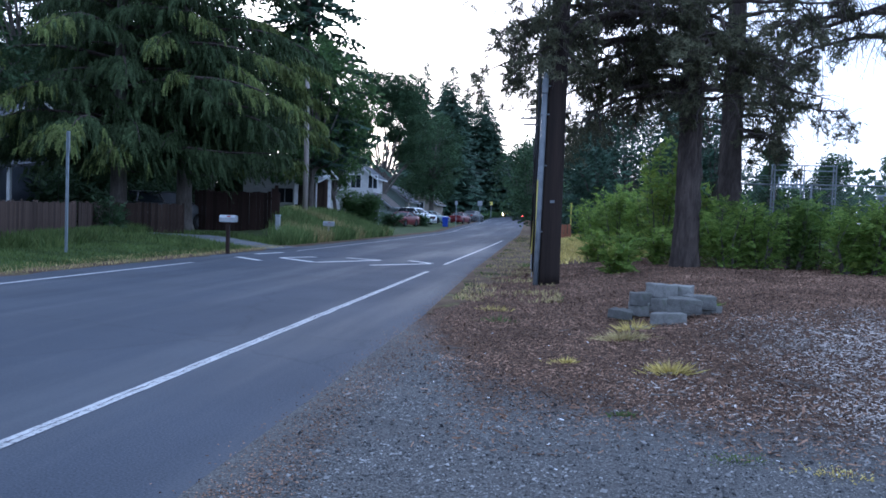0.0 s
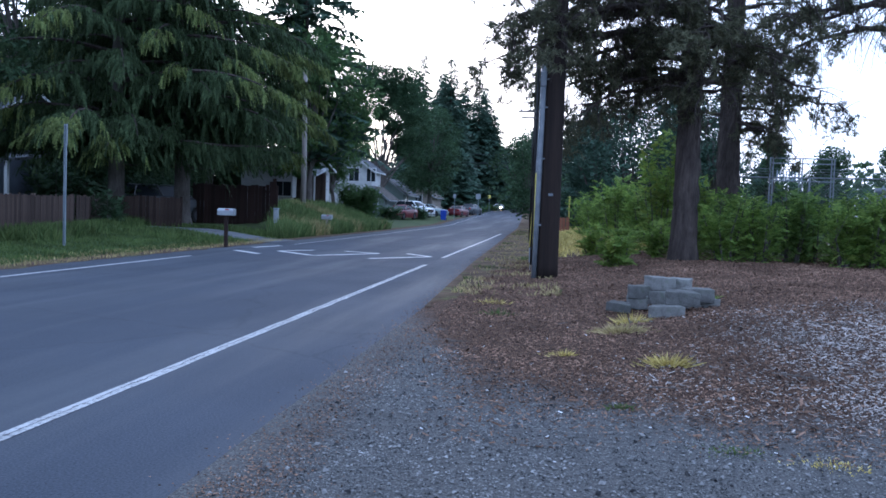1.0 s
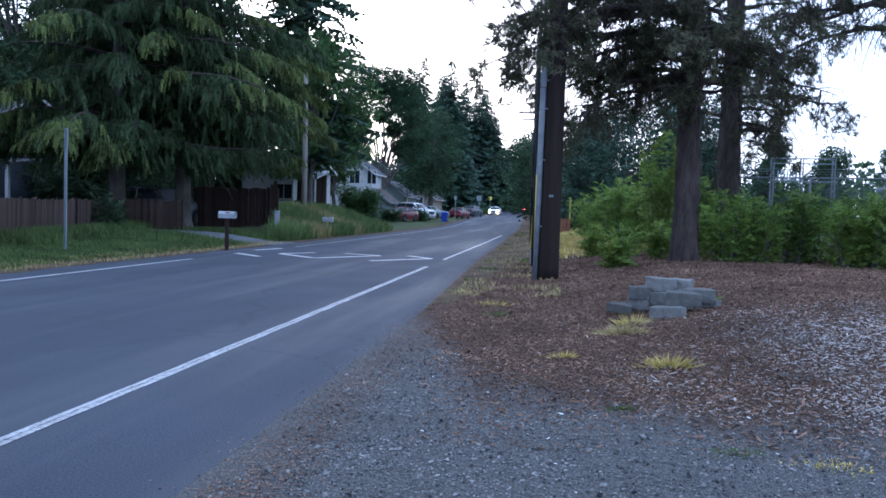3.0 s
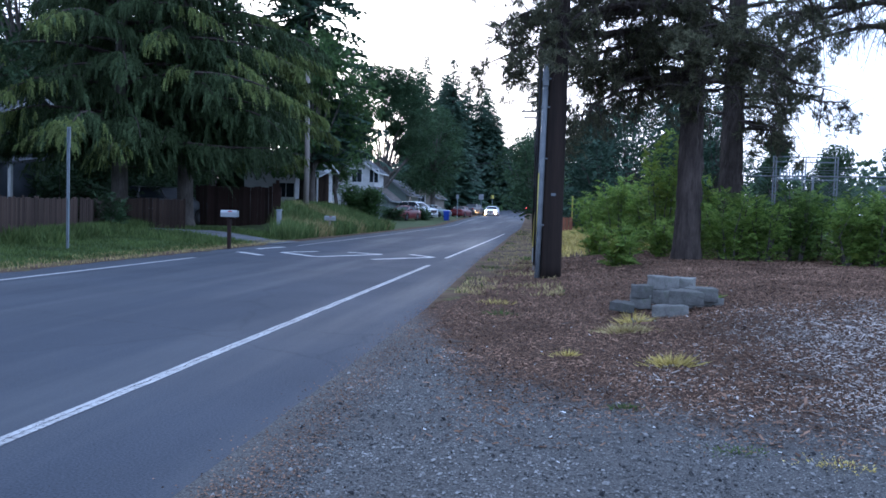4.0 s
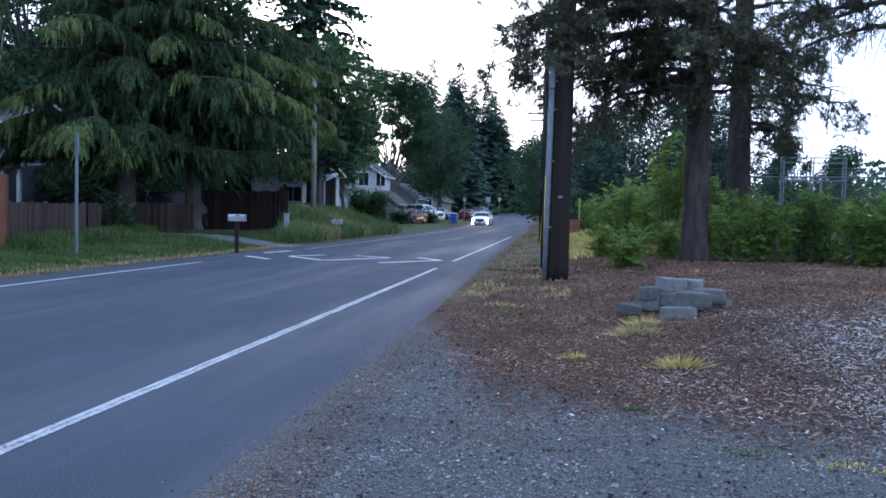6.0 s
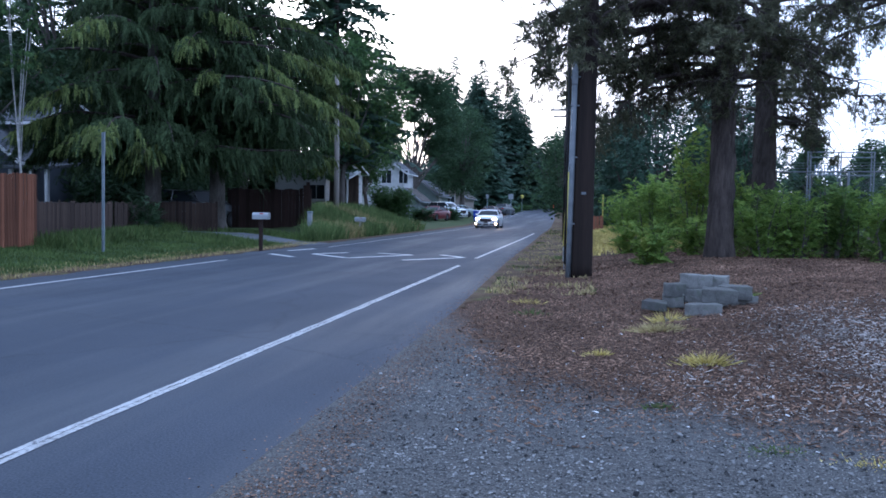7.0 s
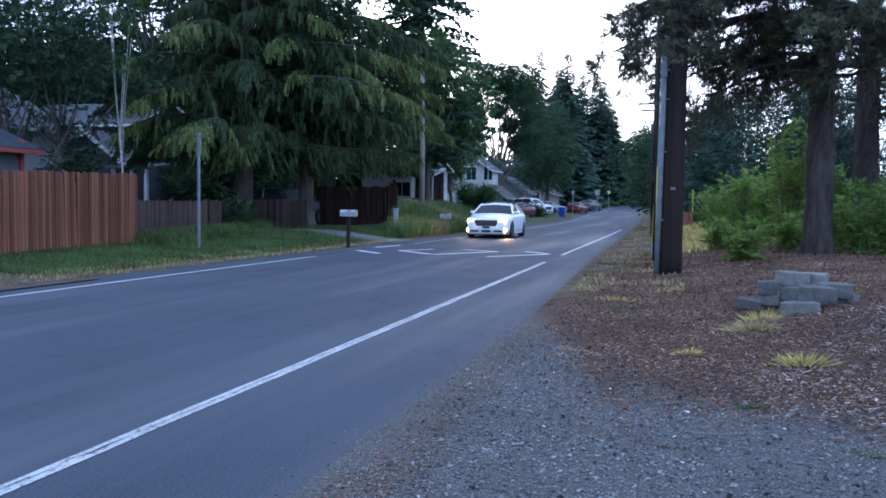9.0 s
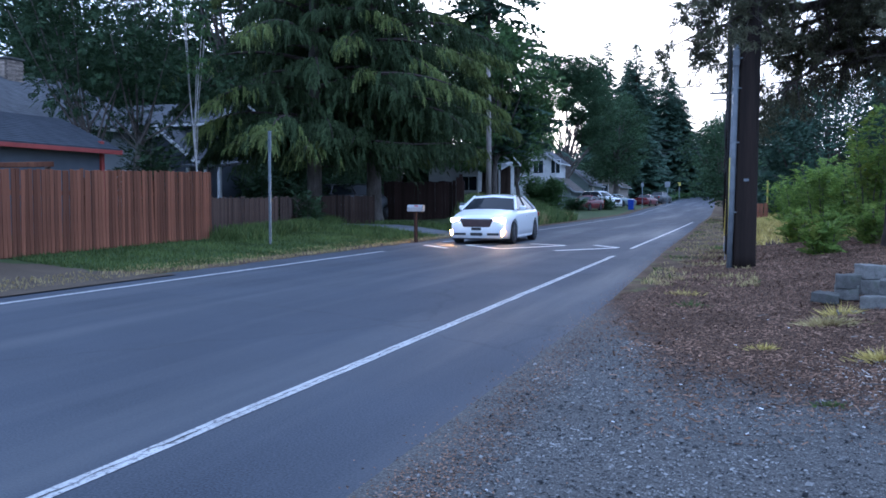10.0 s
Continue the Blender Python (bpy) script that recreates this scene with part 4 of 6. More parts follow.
pine(5.45, 27.2, 19, 102, "tall rough-barked pine behind the shrubs", r=0.36, low=4.8, spread=3.3, nb=27, dens=0.85, extra=[(180, 5.2, 4.0, 0.8), (190, 6.4, 4.4, 0.5), (0, 4.6, 1.9), (330, 5.4, 2.0), (0, 4.0, 1.8, 0.5), (340, 3.7, 1.8, 0.4), (20, 4.4, 2.2, 0.5), (300, 4.0, 1.6, 0.4), (180, 4.2, 1.8, 0.5)])
pine(10.4, 23.5, 18, 103, "pine with long drooping bare twigs", r=0.3, low=8.2, spread=4.6, nb=24, dens=0.8, extra=[(200, 6.3, 5.8, 0.5), (188, 5.9, 5.2, 0.25), (194, 6.7, 5.6, 0.5), (215, 7.2, 5.0, 0.6), (225, 6.5, 4.2, 0.6), (178, 7.4, 5.4, 0.5), (208, 7.9, 5.2, 0.7), (195, 8.2, 5.6, 0.7)])

# shrubs along the top of the bank
SHRUBS = [(4.0, 19.7, 1.65, 1.5, .0, 0), (4.75, 21.6, 1.7, 1.3, 0, 1), (5.55, 20.2, 1.95, 1.0, 0, 1), (6.9, 19.2, 1.8, 1.7, .02, 0), (7.8, 19.9, 1.75, 1.6, .02, 0), (8.9, 19.0, 1.9, 1.6, 0, 1),
          (2.6, 20.9, 0.8, 0.6, .05, 0), (3.3, 26.0, 3.6, 1.7, .45, 0), (3.3, 28, 2.4, 2.0, .05, 0), (2.5, 31.5, 2.5, 2.3, 0, 0), (3.9, 31.5, 2.6, 2.4, 0, 1), (2.0, 35.5, 2.2, 2.2, 0, 0),
          (3.3, 38, 2.5, 2.6, 0, 1), (1.9, 43, 2.0, 2.2, 0, 0), (4.9, 29, 3.2, 2.2, .3, 0), (6.3, 24, 1.75, 1.8, 0, 1), (8.6, 22.4, 1.7, 1.9, 0, 1), (9.9, 21.0, 1.8, 1.8, 0, 0), (7.3, 24.6, 1.8, 2, 0, 1), (10.6, 23.5, 1.9, 2, 0, 1), (5.1, 25.2, 1.8, 1.8, 0, 1),
          (4.8, 19.9, 1.45, 1.2, 0, 0), (6.2, 20.7, 1.7, 1.4, 0, 0), (7.3, 21.2, 1.75, 1.7, 0, 0), (8.4, 20.6, 1.8, 1.6, 0, 0), (6.3, 19.0, 1.3, 1.1, .05, 0), (9.6, 19.8, 1.8, 1.6, 0, 0), (3.6, 22.5, 1.6, 1.4, 0, 0),
          (1.5, 18.6, 0.7, 0.7, .1, 0), (1.2, 24, 0.9, .8, .2, 0), (2.0, 22.8, 0.8, 0.8, .1, 0)]
for i, (X, Y, H, W, q, deep) in enumerate(SHRUBS):
    shrub(X, Y, H, W * 0.85, 200 + i, "small leafy seedling on the mulch bank" if H < 1 else "dark green leafy shrub on the mulch bank" if deep else "leafy light green shrub growing on the mulch bank",
          n=int(330 * W * max(1, H / 2)), size=0.25, yellow=q, mat_=SHRUB_DEEP if deep else SHRUB_LEAF, stems=7)



# ---------------------------------------------------------------- cars
def sedan(name, paint, label, L=4.7, W=1.84, H=1.44, lit=False, wagon=False, kind_="car"):
    """A car on four wheels; its nose points along -y, its base at z 0."""
    root = tagged(new(name), label, kind_)
    hw, r = W / 2, 0.335 * (H / 1.44) ** 0.5
    wf, wr = -L * 0.5 + 0.93, L * 0.5 - 1.02
    st = np.unique(np.concatenate([np.linspace(-L / 2, L / 2, 48), [wf - r - 0.05, wf + r + 0.05, wr - r - 0.05, wr + r + 0.05]]))
    k = H / 1.44
    V, F = [], []
    n = 0
    for s in st:
        u = s / (L / 2)
        plan = hw * (1 - 0.16 * abs(u) ** 6 - (0.05 * max(0, -u) ** 3) - 0.03 * max(0, u) ** 4)
        deck = float(np.interp(s, [-L / 2, -L / 2 + 0.1, -L / 2 + 0.5, -L / 2 + 1.15, 0.2, L / 2 - 1.0, L / 2 - 0.1, L / 2], [0.68, 0.8, 0.88, 0.97, 1.0, 1.02, 1.02, 0.82])) * k
        sill = float(np.interp(abs(u), [0, 0.85, 1], [0.19, 0.17, 0.19]))
        arch = 0.0
        for c in (wf, wr):
            if abs(s - c) < r + 0.05:
                arch = max(arch, math.sqrt(max(0, (r + 0.05) ** 2 - (s - c) ** 2)) + r)
        low_ = max(sill, arch)
        belt = deck - 0.05
        ring = [(plan * 0.72, sill if arch == 0 else low_), (plan * 0.97, low_), (plan * 1.0, max(low_ + 0.02, 0.42 * k)), (plan * 1.0, max(low_ + 0.03, 0.62 * k)), (plan * 0.975, max(low_ + 0.04, belt - 0.1)),
                (plan * 0.92, belt), (plan * 0.8, deck), (plan * 0.4, deck + 0.03), (0, deck + 0.04)]
        full = [(-a, b) for a, b in ring] + [(a, b) for a, b in ring[-2::-1]]
        V += [(a, s, b) for a, b in full]
        n = len(full)
    m = len(st)
    for i in range(m - 1):
        F += [(i * n + j, i * n + j + 1, (i + 1) * n + j + 1, (i + 1) * n + j) for j in range(n - 1)]
        F.append((i * n + n - 1, i * n, (i + 1) * n, (i + 1) * n + n - 1))
    F += [tuple(range(n))[::-1], tuple(range((m - 1) * n, m * n))]
    make("body", V, F, paint, root, smooth=True)
    # cabin
    z0, z1 = 0.98 * k, H
    a0, a1 = -L / 2 + 1.12, -L / 2 + 1.95
    b1, b0 = (L / 2 - 0.5, L / 2 - 0.15) if wagon else (L / 2 - 1.45, L / 2 - 0.72)
    wb, wt = hw * 0.9, hw * 0.67
    lo = [(-wb, a0 + 0.15, z0), (0, a0, z0 + 0.02), (wb, a0 + 0.15, z0), (wb, b0 - 0.05, z0 + 0.03), (0, b0, z0 + 0.03), (-wb, b0 - 0.05, z0 + 0.03)]
    hi = [(-wt, a1 + 0.06, z1 - 0.062), (0, a1 - 0.02, z1 - 0.012), (wt, a1 + 0.06, z1 - 0.062), (wt, b1, z1 - 0.06), (0, b1 + 0.06, z1 - 0.03), (-wt, b1, z1 - 0.06)]

    def pane(nm, idx, mt=CAR_GLASS, inset=0.0):
        A = [Vector(lo[idx[0]]), Vector(lo[idx[1]]), Vector(hi[idx[1]]), Vector(hi[idx[0]])]
        if len(idx) == 3:
            return make(nm, [lo[idx[0]], lo[idx[1]], lo[idx[2]], hi[idx[2]], hi[idx[1]], hi[idx[0]]], [(0, 1, 4, 5), (1, 2, 3, 4)], mt, root, smooth=True)
        return make(nm, A, [(0, 1, 2, 3)], mt, root)
    top_ = [Vector(lo[i]).lerp(Vector(hi[i]), 0.84) for i in range(3)]
    make("windscreen", [lo[0], lo[1], lo[2], top_[2], top_[1], top_[0]], [(0, 1, 4, 5), (1, 2, 3, 4)], CAR_GLASS, root, smooth=True)
    make("windscreen_header", [top_[0], top_[1], top_[2], hi[2], hi[1], hi[0]], [(0, 1, 4, 5), (1, 2, 3, 4)], paint, root, smooth=True)
    pane("rear_window", (3, 4, 5))
    for s, (f, b) in ((1, (2, 3)), (-1, (0, 5))):
        F0, B0, F1, B1 = Vector(lo[f]), Vector(lo[b]), Vector(hi[f]), Vector(hi[b])
        cut = [0.0, 0.5, 0.94]
        for q in range(2):
            u0, u1 = cut[q] + 0.02, cut[q + 1] - 0.02
            make("side_window", [F0.lerp(B0, u0), F0.lerp(B0, u1), F1.lerp(B1, u1), F1.lerp(B1, u0)], [(0, 1, 2, 3)], CAR_GLASS, root)
        for u in (0.0, 0.5, 0.96):
            p, q_ = F0.lerp(B0, u), F1.lerp(B1, u)
            Vt, Ft = tube([p + Vector((0.004 * s, 0, 0)), q_ + Vector((0.004 * s, 0, 0))], [0.045, 0.038] if u != 0.5 else [0.03, 0.026], 5)
            make("pillar", Vt, Ft, paint if u != 0.5 else BLACK, root)
    rv = []
    rows = 7
    for i in range(rows):
        t = i / (rows - 1)
        for j in range(7):
            v = j / 6 * 2 - 1
            y = (a1 - 0.02) * (1 - t) + (b1 + 0.08) * t + 0.06 * abs(v) * (1 - 2 * t)
            z = z1 - 0.085 + 0.05 * (1 - v * v) + 0.04 * math.sin(math.pi * min(1, 0.25 + 0.75 * t))
            rv.append((v * (wt + 0.03), y, z))
    rf = [(i * 7 + j, i * 7 + j + 1, i * 7 + j + 8, i * 7 + j + 7) for i in range(rows - 1) for j in range(6)]
    make("roof", rv, rf, paint, root, smooth=True)
    # wheels
    for sx in (-1, 1):
        for c in (wf, wr):
            wl_ = new("wheel")
            wl_.parent, wl_.location = root, (sx * (hw - 0.13), c, r)
            V, F = tube([(-0.115, 0, 0), (-0.1, 0, 0), (0.1, 0, 0), (0.115, 0, 0)], [r - 0.03, r, r, r - 0.03], 20)
            make("tyre", V, F, TYRE, wl_, smooth=False)
            bm = bmesh.new()
            for q in range(5):
                box_bm(0.03, 0.05, r * 0.62, (0, 0, 0), 0.006, Matrix.Rotation(q * 1.2566, 4, "X") @ Matrix.Translation((sx * 0.12, 0, r * 0.34)), bm)
            Vr, Fr = tube([(sx * 0.105, 0, 0), (sx * 0.125, 0, 0)], [r * 0.68, r * 0.66], 16)
            me = bpy.data.meshes.new("tmp")
            me.from_pydata([tuple(v) for v in Vr], [], Fr)
            bm.from_mesh(me)
            bpy.data.meshes.remove(me)
            part("rim", bm, RIM, wl_)
    f = -L / 2
    # face
    bm = box_bm(1.04, 0.08, 0.23 * k, (0, f + 0.015, 0.61 * k))
    for v in bm.verts:
        if v.co.z < 0.6 * k:
            v.co.x *= 0.78
    bmesh.ops.bevel(bm, geom=bm.edges[:], offset=0.035, segments=2, affect="EDGES", profile=0.5)
    part("grille", bm, GRILLE, root)
    part("grille_bar", box_bm(1.02, 0.03, 0.02, (0, f - 0.025, 0.735 * k), 0.006), CHROME, root)
    for s in (-0.5, 0, 0.5):
        part("lower_intake", box_bm(0.38, 0.06, 0.09, (s, f - 0.005 + 0.05 * abs(s), 0.3 * k), 0.02), BLACK, root)
    part("licence_plate", box_bm(0.3, 0.02, 0.08, (0, f - 0.02, 0.45 * k), 0.004), BLACK, root)
    part("front_lip", box_bm(1.5, 0.14, 0.06, (0, f + 0.07, 0.17 * k), 0.02), BLACK if lit else paint, root)
    for s in (-1, 1):
        part("headlight", box_bm(0.32, 0.16, 0.14 * k, (s * (hw - 0.29), f + 0.11, 0.69 * k), 0.045, Matrix.Rotation(s * 0.3, 4, "Z")), HEADLAMP if lit else LENS_CLEAR, root)
        part("fog_light", box_bm(0.22, 0.08, 0.15, (s * (hw - 0.25), f + 0.06, 0.34 * k), 0.03), FOGLAMP if lit else LENS_CLEAR, root)
        part("tail_light", box_bm(0.3, 0.1, 0.15 * k, (s * (hw - 0.26), -f - 0.02, 0.82 * k), 0.03), LENS_RED, root)
        part("mirror", box_bm(0.2, 0.12, 0.13, (s * (hw + 0.02), a0 + 0.6, z0 + 0.06), 0.035), paint, root)
        for c in (0.1, 1.0):
            part("door_handle", box_bm(0.03, 0.18, 0.03, (s * (hw * 0.985), c, 0.8 * k), 0.01), paint, root)
        part("sill", box_bm(0.06, wr - wf - 2 * r - 0.16, 0.09, (s * (hw * 0.95), (wf + wr) / 2, 0.22), 0.02), paint, root)
    part("boot_spoiler", box_bm(1.2, 0.16, 0.04, (0, -f - 0.2, 1.02 * k), 0.015), paint, root)
    return root


white_car = sedan("white_sedan", CAR_WHITE, "white four-door sedan with lit headlights driving on the road", W=1.9, H=1.48, lit=True)


def car_row(t, x, y, yaw=0.0):
    """The car's middle, when its nose is at x, y."""
    c = y + 2.35
    slope = math.degrees(math.atan((float(rise(c + 1)) - float(rise(c - 1))) / 2))
    return t, pose(x + 2.35 * math.sin(radians(yaw)), c, float(rise(c)), slope, 0, yaw)


CAR = [(0.0, -12.0, 199.0, -3), (2.5, -9.95, 156.0, -3), (4.0, -9.2, 127.5, -2.6), (5.0, -8.4, 106.0, -2), (6.5, -7.8, 76.0, -1), (7.0, -7.4, 65.0, -0.8), (7.5, -7.3, 55.2, -0.5), (8.0, -7.22, 47.0, 0),
       (8.5, -7.25, 40.0, 0), (9.0, -7.33, 33.6, 0), (9.5, -7.4, 28.0, 0.5), (10.0, -7.48, 23.4, 1.0)]



# ---------------------------------------------------------------- fences
def mesh_only(bm, name, material):
    me = bpy.data.meshes.new(name)
    bm.to_mesh(me)
    bm.free()
    me.materials.append(material)
    return me


def board_fence(a, b, h, material, label, pitch=0.145, thick=0.02, lift=0.02, vary=0.02, posts=True, seed=1, top_slope=0.0, rails=2, gap=0.004):
    """A fence of upright boards from a to b; each board a piece of its own."""
    rng = np.random.default_rng(seed)
    a, b = Vector((*a, 0)), Vector((*b, 0))
    d = b - a
    n = max(2, int(d.length / pitch))
    yaw = math.atan2(d.y, d.x)
    root = tagged(new("fence"), label, "fence")
    root.location = (a.x, a.y, float(gz(a.x, a.y)))
    base = root.location.copy()
    kinds = []
    for k in range(4):
        bm = box_bm(pitch - gap, thick, 1.0, (0, 0, 0.5), 0.004)
        kinds.append(mesh_only(bm, "board", material))
    for i in range(n):
        p = a + d * ((i + 0.5) / n)
        z = float(gz(p.x, p.y)) + lift
        ob = new("board", kinds[int(rng.integers(0, 4))])
        ob.parent = root
        ob.location = (p.x - base.x, p.y - base.y, z - base.z)
        ob.rotation_euler = (rng.normal(0, 0.006), rng.normal(0, 0.006), yaw + rng.normal(0, 0.01))
        ob.scale = (1, 1, h + top_slope * i / n + rng.normal(0, vary))
    nrm = Vector((-math.sin(yaw), math.cos(yaw), 0))
    for q in range(rails):
        zr = 0.3 + (h - 0.55) * q / max(1, rails - 1)
        m = (a + b) / 2 + nrm * (thick / 2 + 0.03)
        part("rail", box_bm(d.length, 0.04, 0.09, (m.x - base.x, m.y - base.y, zr), 0.005, Matrix.Rotation(yaw, 4, "Z")), material, root)
    if posts:
        k = max(1, int(d.length / 2.4))
        for i in range(k + 1):
            p = a + d * (i / k) + nrm * (thick / 2 + 0.1)
            part("post", box_bm(0.09, 0.09, h + 0.06, (p.x - base.x, p.y - base.y, (h + 0.06) / 2), 0.006, Matrix.Rotation(yaw, 4, "Z")), material, root)
    return root


board_fence((-12.1, 6.5), (-13.15, 18.6), 1.5, CEDAR, "tall reddish cedar board fence along the lawn", pitch=0.11, vary=0.012, seed=4, top_slope=0.25, gap=0.014)
board_fence((-13.35, 18.7), (-14.5, 24.2), 1.08, OLD_BOARD, "low weathered grey-brown board fence", seed=5, pitch=0.13)
board_fence((-14.5, 24.3), (-17.2, 31.0), 1.1, OLD_BOARD, "low weathered board fence under the cedars", seed=6, pitch=0.14)
board_fence((-18.4, 33.0), (-15.2, 33.2), 1.2, OLD_BOARD, "short brown board fence in front of a parked van", seed=7, pitch=0.14)
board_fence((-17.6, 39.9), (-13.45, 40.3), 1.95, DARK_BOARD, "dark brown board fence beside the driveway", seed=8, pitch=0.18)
# dark filler boards, added to stand for the deep shade beneath the canopy
board_fence((-32, 47), (-19.5, 47.5), 2.1, DARK_BOARD, "dark boards added to stand in for the shade behind the cedars", seed=19, pitch=0.2)


tr_ = tagged(new("garden_trellis"), "low brown timber garden frame behind the cedar fence", "garden frame")
tr_.location = (-16.2, 15.0, float(gz(-16.2, 15.0)))
part("beam", box_bm(2.7, 0.1, 0.12, (0, 0, 1.84), 0.01), CEDAR, tr_, "reddish brown timber beam")
for X in (-1.2, 1.2):
    part("post", box_bm(0.1, 0.1, 1.8, (X, 0, 0.89), 0.008), OLD_BOARD, tr_)


# ---------------------------------------------------------------- houses
def courses(p0, p1, p2, p3, step=0.16, thick=0.012):
    """Shingle courses over a roof slope: p0-p1 along the eave, p3-p2 along the ridge."""
    p0, p1, p2, p3 = map(Vector, (p0, p1, p2, p3))
    n = max(3, int((p3 - p0).length / step))
    nr = (p1 - p0).cross(p3 - p0).normalized()
    if nr.z < 0:
        nr = -nr
    V, F = [], []
    for i in range(n):
        a, b = i / n, (i + 1.15) / n
        lo_, hi_ = nr * (thick + 0.004), nr * 0.002
        q = [p0.lerp(p3, a) + lo_, p1.lerp(p2, a) + lo_, p1.lerp(p2, min(1, b)) + hi_, p0.lerp(p3, min(1, b)) + hi_, p0.lerp(p3, a) - nr * 0.01, p1.lerp(p2, a) - nr * 0.01]
        k = len(V)
        V += q
        F += [(k, k + 1, k + 2, k + 3), (k + 4, k + 5, k + 1, k)]
    return V, F


def house(label, x0, x1, y0, y1, eave, ridge, wall, roof, trim, axis="y", over=0.45, windows=(), z0=None, course=0.2, chimney=None, doors=()):
    """A gabled house. windows, doors: (face, along, sill height, width, height); face s, n, e or w."""
    root = tagged(new("house"), label, "house")
    cx, cy = (x0 + x1) / 2, (y0 + y1) / 2
    g = float(gz(cx, cy)) if z0 is None else z0
    root.location = (cx, cy, g)
    hx, hy = (x1 - x0) / 2, (y1 - y0) / 2
    e, r = eave - g, ridge - g
    V = [(-hx, -hy, -0.3), (hx, -hy, -0.3), (hx, hy, -0.3), (-hx, hy, -0.3), (-hx, -hy, e), (hx, -hy, e), (hx, hy, e), (-hx, hy, e)]
    F = [(3, 2, 1, 0)]
    if axis == "y":
        V += [(0, -hy, r), (0, hy, r)]
        F += [(0, 1, 5, 8, 4), (1, 2, 6, 5), (2, 3, 7, 9, 6), (3, 0, 4, 7), (4, 8, 9, 7), (5, 6, 9, 8)]
    else:
        V += [(-hx, 0, r), (hx, 0, r)]
        F += [(0, 1, 5, 4), (1, 2, 6, 9, 5), (2, 3, 7, 6), (3, 0, 4, 8, 7), (4, 5, 9, 8), (6, 7, 8, 9)]
    make("wall", V, F, wall, root)
    half = hx if axis == "y" else hy
    k = (r - e) / half
    lo, ln = e - k * over, (hy if axis == "y" else hx) + over
    chunks, edges, strips = [], [], []
    for s in (-1, 1):
        if axis == "y":
            q = [(s * (hx + over), -ln, lo), (s * (hx + over), ln, lo), (0, ln, r), (0, -ln, r)]
        else:
            q = [(-ln, s * (hy + over), lo), (ln, s * (hy + over), lo), (ln, 0, r), (-ln, 0, r)]
        q = [(a, b, c + 0.1) for a, b, c in q]
        cv, cf_ = courses(*q, step=course)
        strips += [(cv[6 * i:6 * i + 6]) for i in range(len(cv) // 6)]
        under = [(a, b, c - 0.06) for a, b, c in q]
        chunks.append(([*q, *under], [(3, 2, 1, 0), (4, 5, 6, 7), (0, 1, 5, 4), (1, 2, 6, 5), (3, 0, 4, 7)]))
        edges.append(q)
    V, F = join(chunks)
    rf = make("roof", V, F, roof, root)
    for cv in strips:
        make("shingle_course", cv, [(0, 1, 2, 3), (4, 5, 1, 0)], roof, rf)
    for q in edges:
        a, b = Vector(q[0]), Vector(q[1])
        m = (a + b) / 2
        sz = ((b - a).length, 0.04, 0.13) if axis == "x" else (0.04, (b - a).length, 0.13)
        off = Vector((0, math.copysign(0.02, m.y), -0.1)) if axis == "x" else Vector((math.copysign(0.02, m.x), 0, -0.1))
        part("fascia", box_bm(*sz, m + off, 0.006), trim, root)
        for end, top in ((q[0], q[3]), (q[1], q[2])):
            p, t = Vector(end), Vector(top)
            L = (t - p).length
            c = (p + t) / 2 + Vector((0, 0, -0.1))
            d = (t - p).normalized()
            rot = d.to_track_quat("X", "Z").to_matrix().to_4x4()
            part("bargeboard", box_bm(L, 0.045, 0.16, c, 0.006, rot), trim, root)
    for kind, items in (("window", windows), ("door", doors)):
        for face, al, sill, w, h in items:
            if face in "ns":
                s = -1 if face == "s" else 1
                at, rz = Vector((al, s * (hy + 0.01), sill + h / 2)), 0.0
                out_ = Vector((0, s, 0))
            else:
                s = -1 if face == "w" else 1
                at, rz = Vector((s * (hx + 0.01), al, sill + h / 2)), math.pi / 2
                out_ = Vector((s, 0, 0))
            R_ = Matrix.Rotation(rz, 4, "Z")
            side_ = (R_ @ Vector((1, 0, 0)))
            if kind == "door":
                part("door", box_bm(w, 0.06, h, at, 0.01, R_), DARK_BOARD, root)
                continue
            win = new("window")
            win.parent = root
            bm = bmesh.new()
            for q in (-1, 1):
                box_bm(0.09, 0.07, h + 0.18, at + side_ * (q * (w / 2 + 0.045)), 0.008, R_, bm)
                box_bm(w, 0.07, 0.09, at + Vector((0, 0, q * (h / 2 + 0.045))), 0.008, R_, bm)
            box_bm(0.04, 0.05, h, at, 0.004, R_, bm)
            part("window_frame", bm, WHITE_TRIM, win)
            part("pane", box_bm(w, 0.03, h, at, 0, R_), DARK_GLASS, win)
    if chimney:
        x, y, w, top = chimney
        ch = new("chimney")
        ch.parent = root
        me = mesh_only(box_bm(0.19, 0.09, 0.062, (0, 0, 0), 0.006), "brick", BRICK)
        rows_ = int(2.6 / 0.075)
        part("core", box_bm(w - 0.06, w - 0.06, 2.6, (x - cx, y - cy, top - g - 1.3)), CONCRETE, ch)
        for i in range(rows_):
            z = top - g - 2.6 + 0.04 + i * 0.075
            for f in range(4):
                for j in range(int(w / 0.2)):
                    u = -w / 2 + (j + 0.5 + 0.25 * (i % 2)) * 0.2
                    ob = new("brick", me)
                    ob.parent = ch
                    p = Matrix.Rotation(f * math.pi / 2, 4, "Z") @ Vector((u, -w / 2, 0))
                    ob.location = (x - cx + p.x, y - cy + p.y, z)
                    ob.rotation_euler = (0, 0, f * math.pi / 2)
        part("cap", box_bm(w + 0.12, w + 0.12, 0.1, (x - cx, y - cy, top - g + 0.05), 0.02), CONCRETE, ch)
    return root


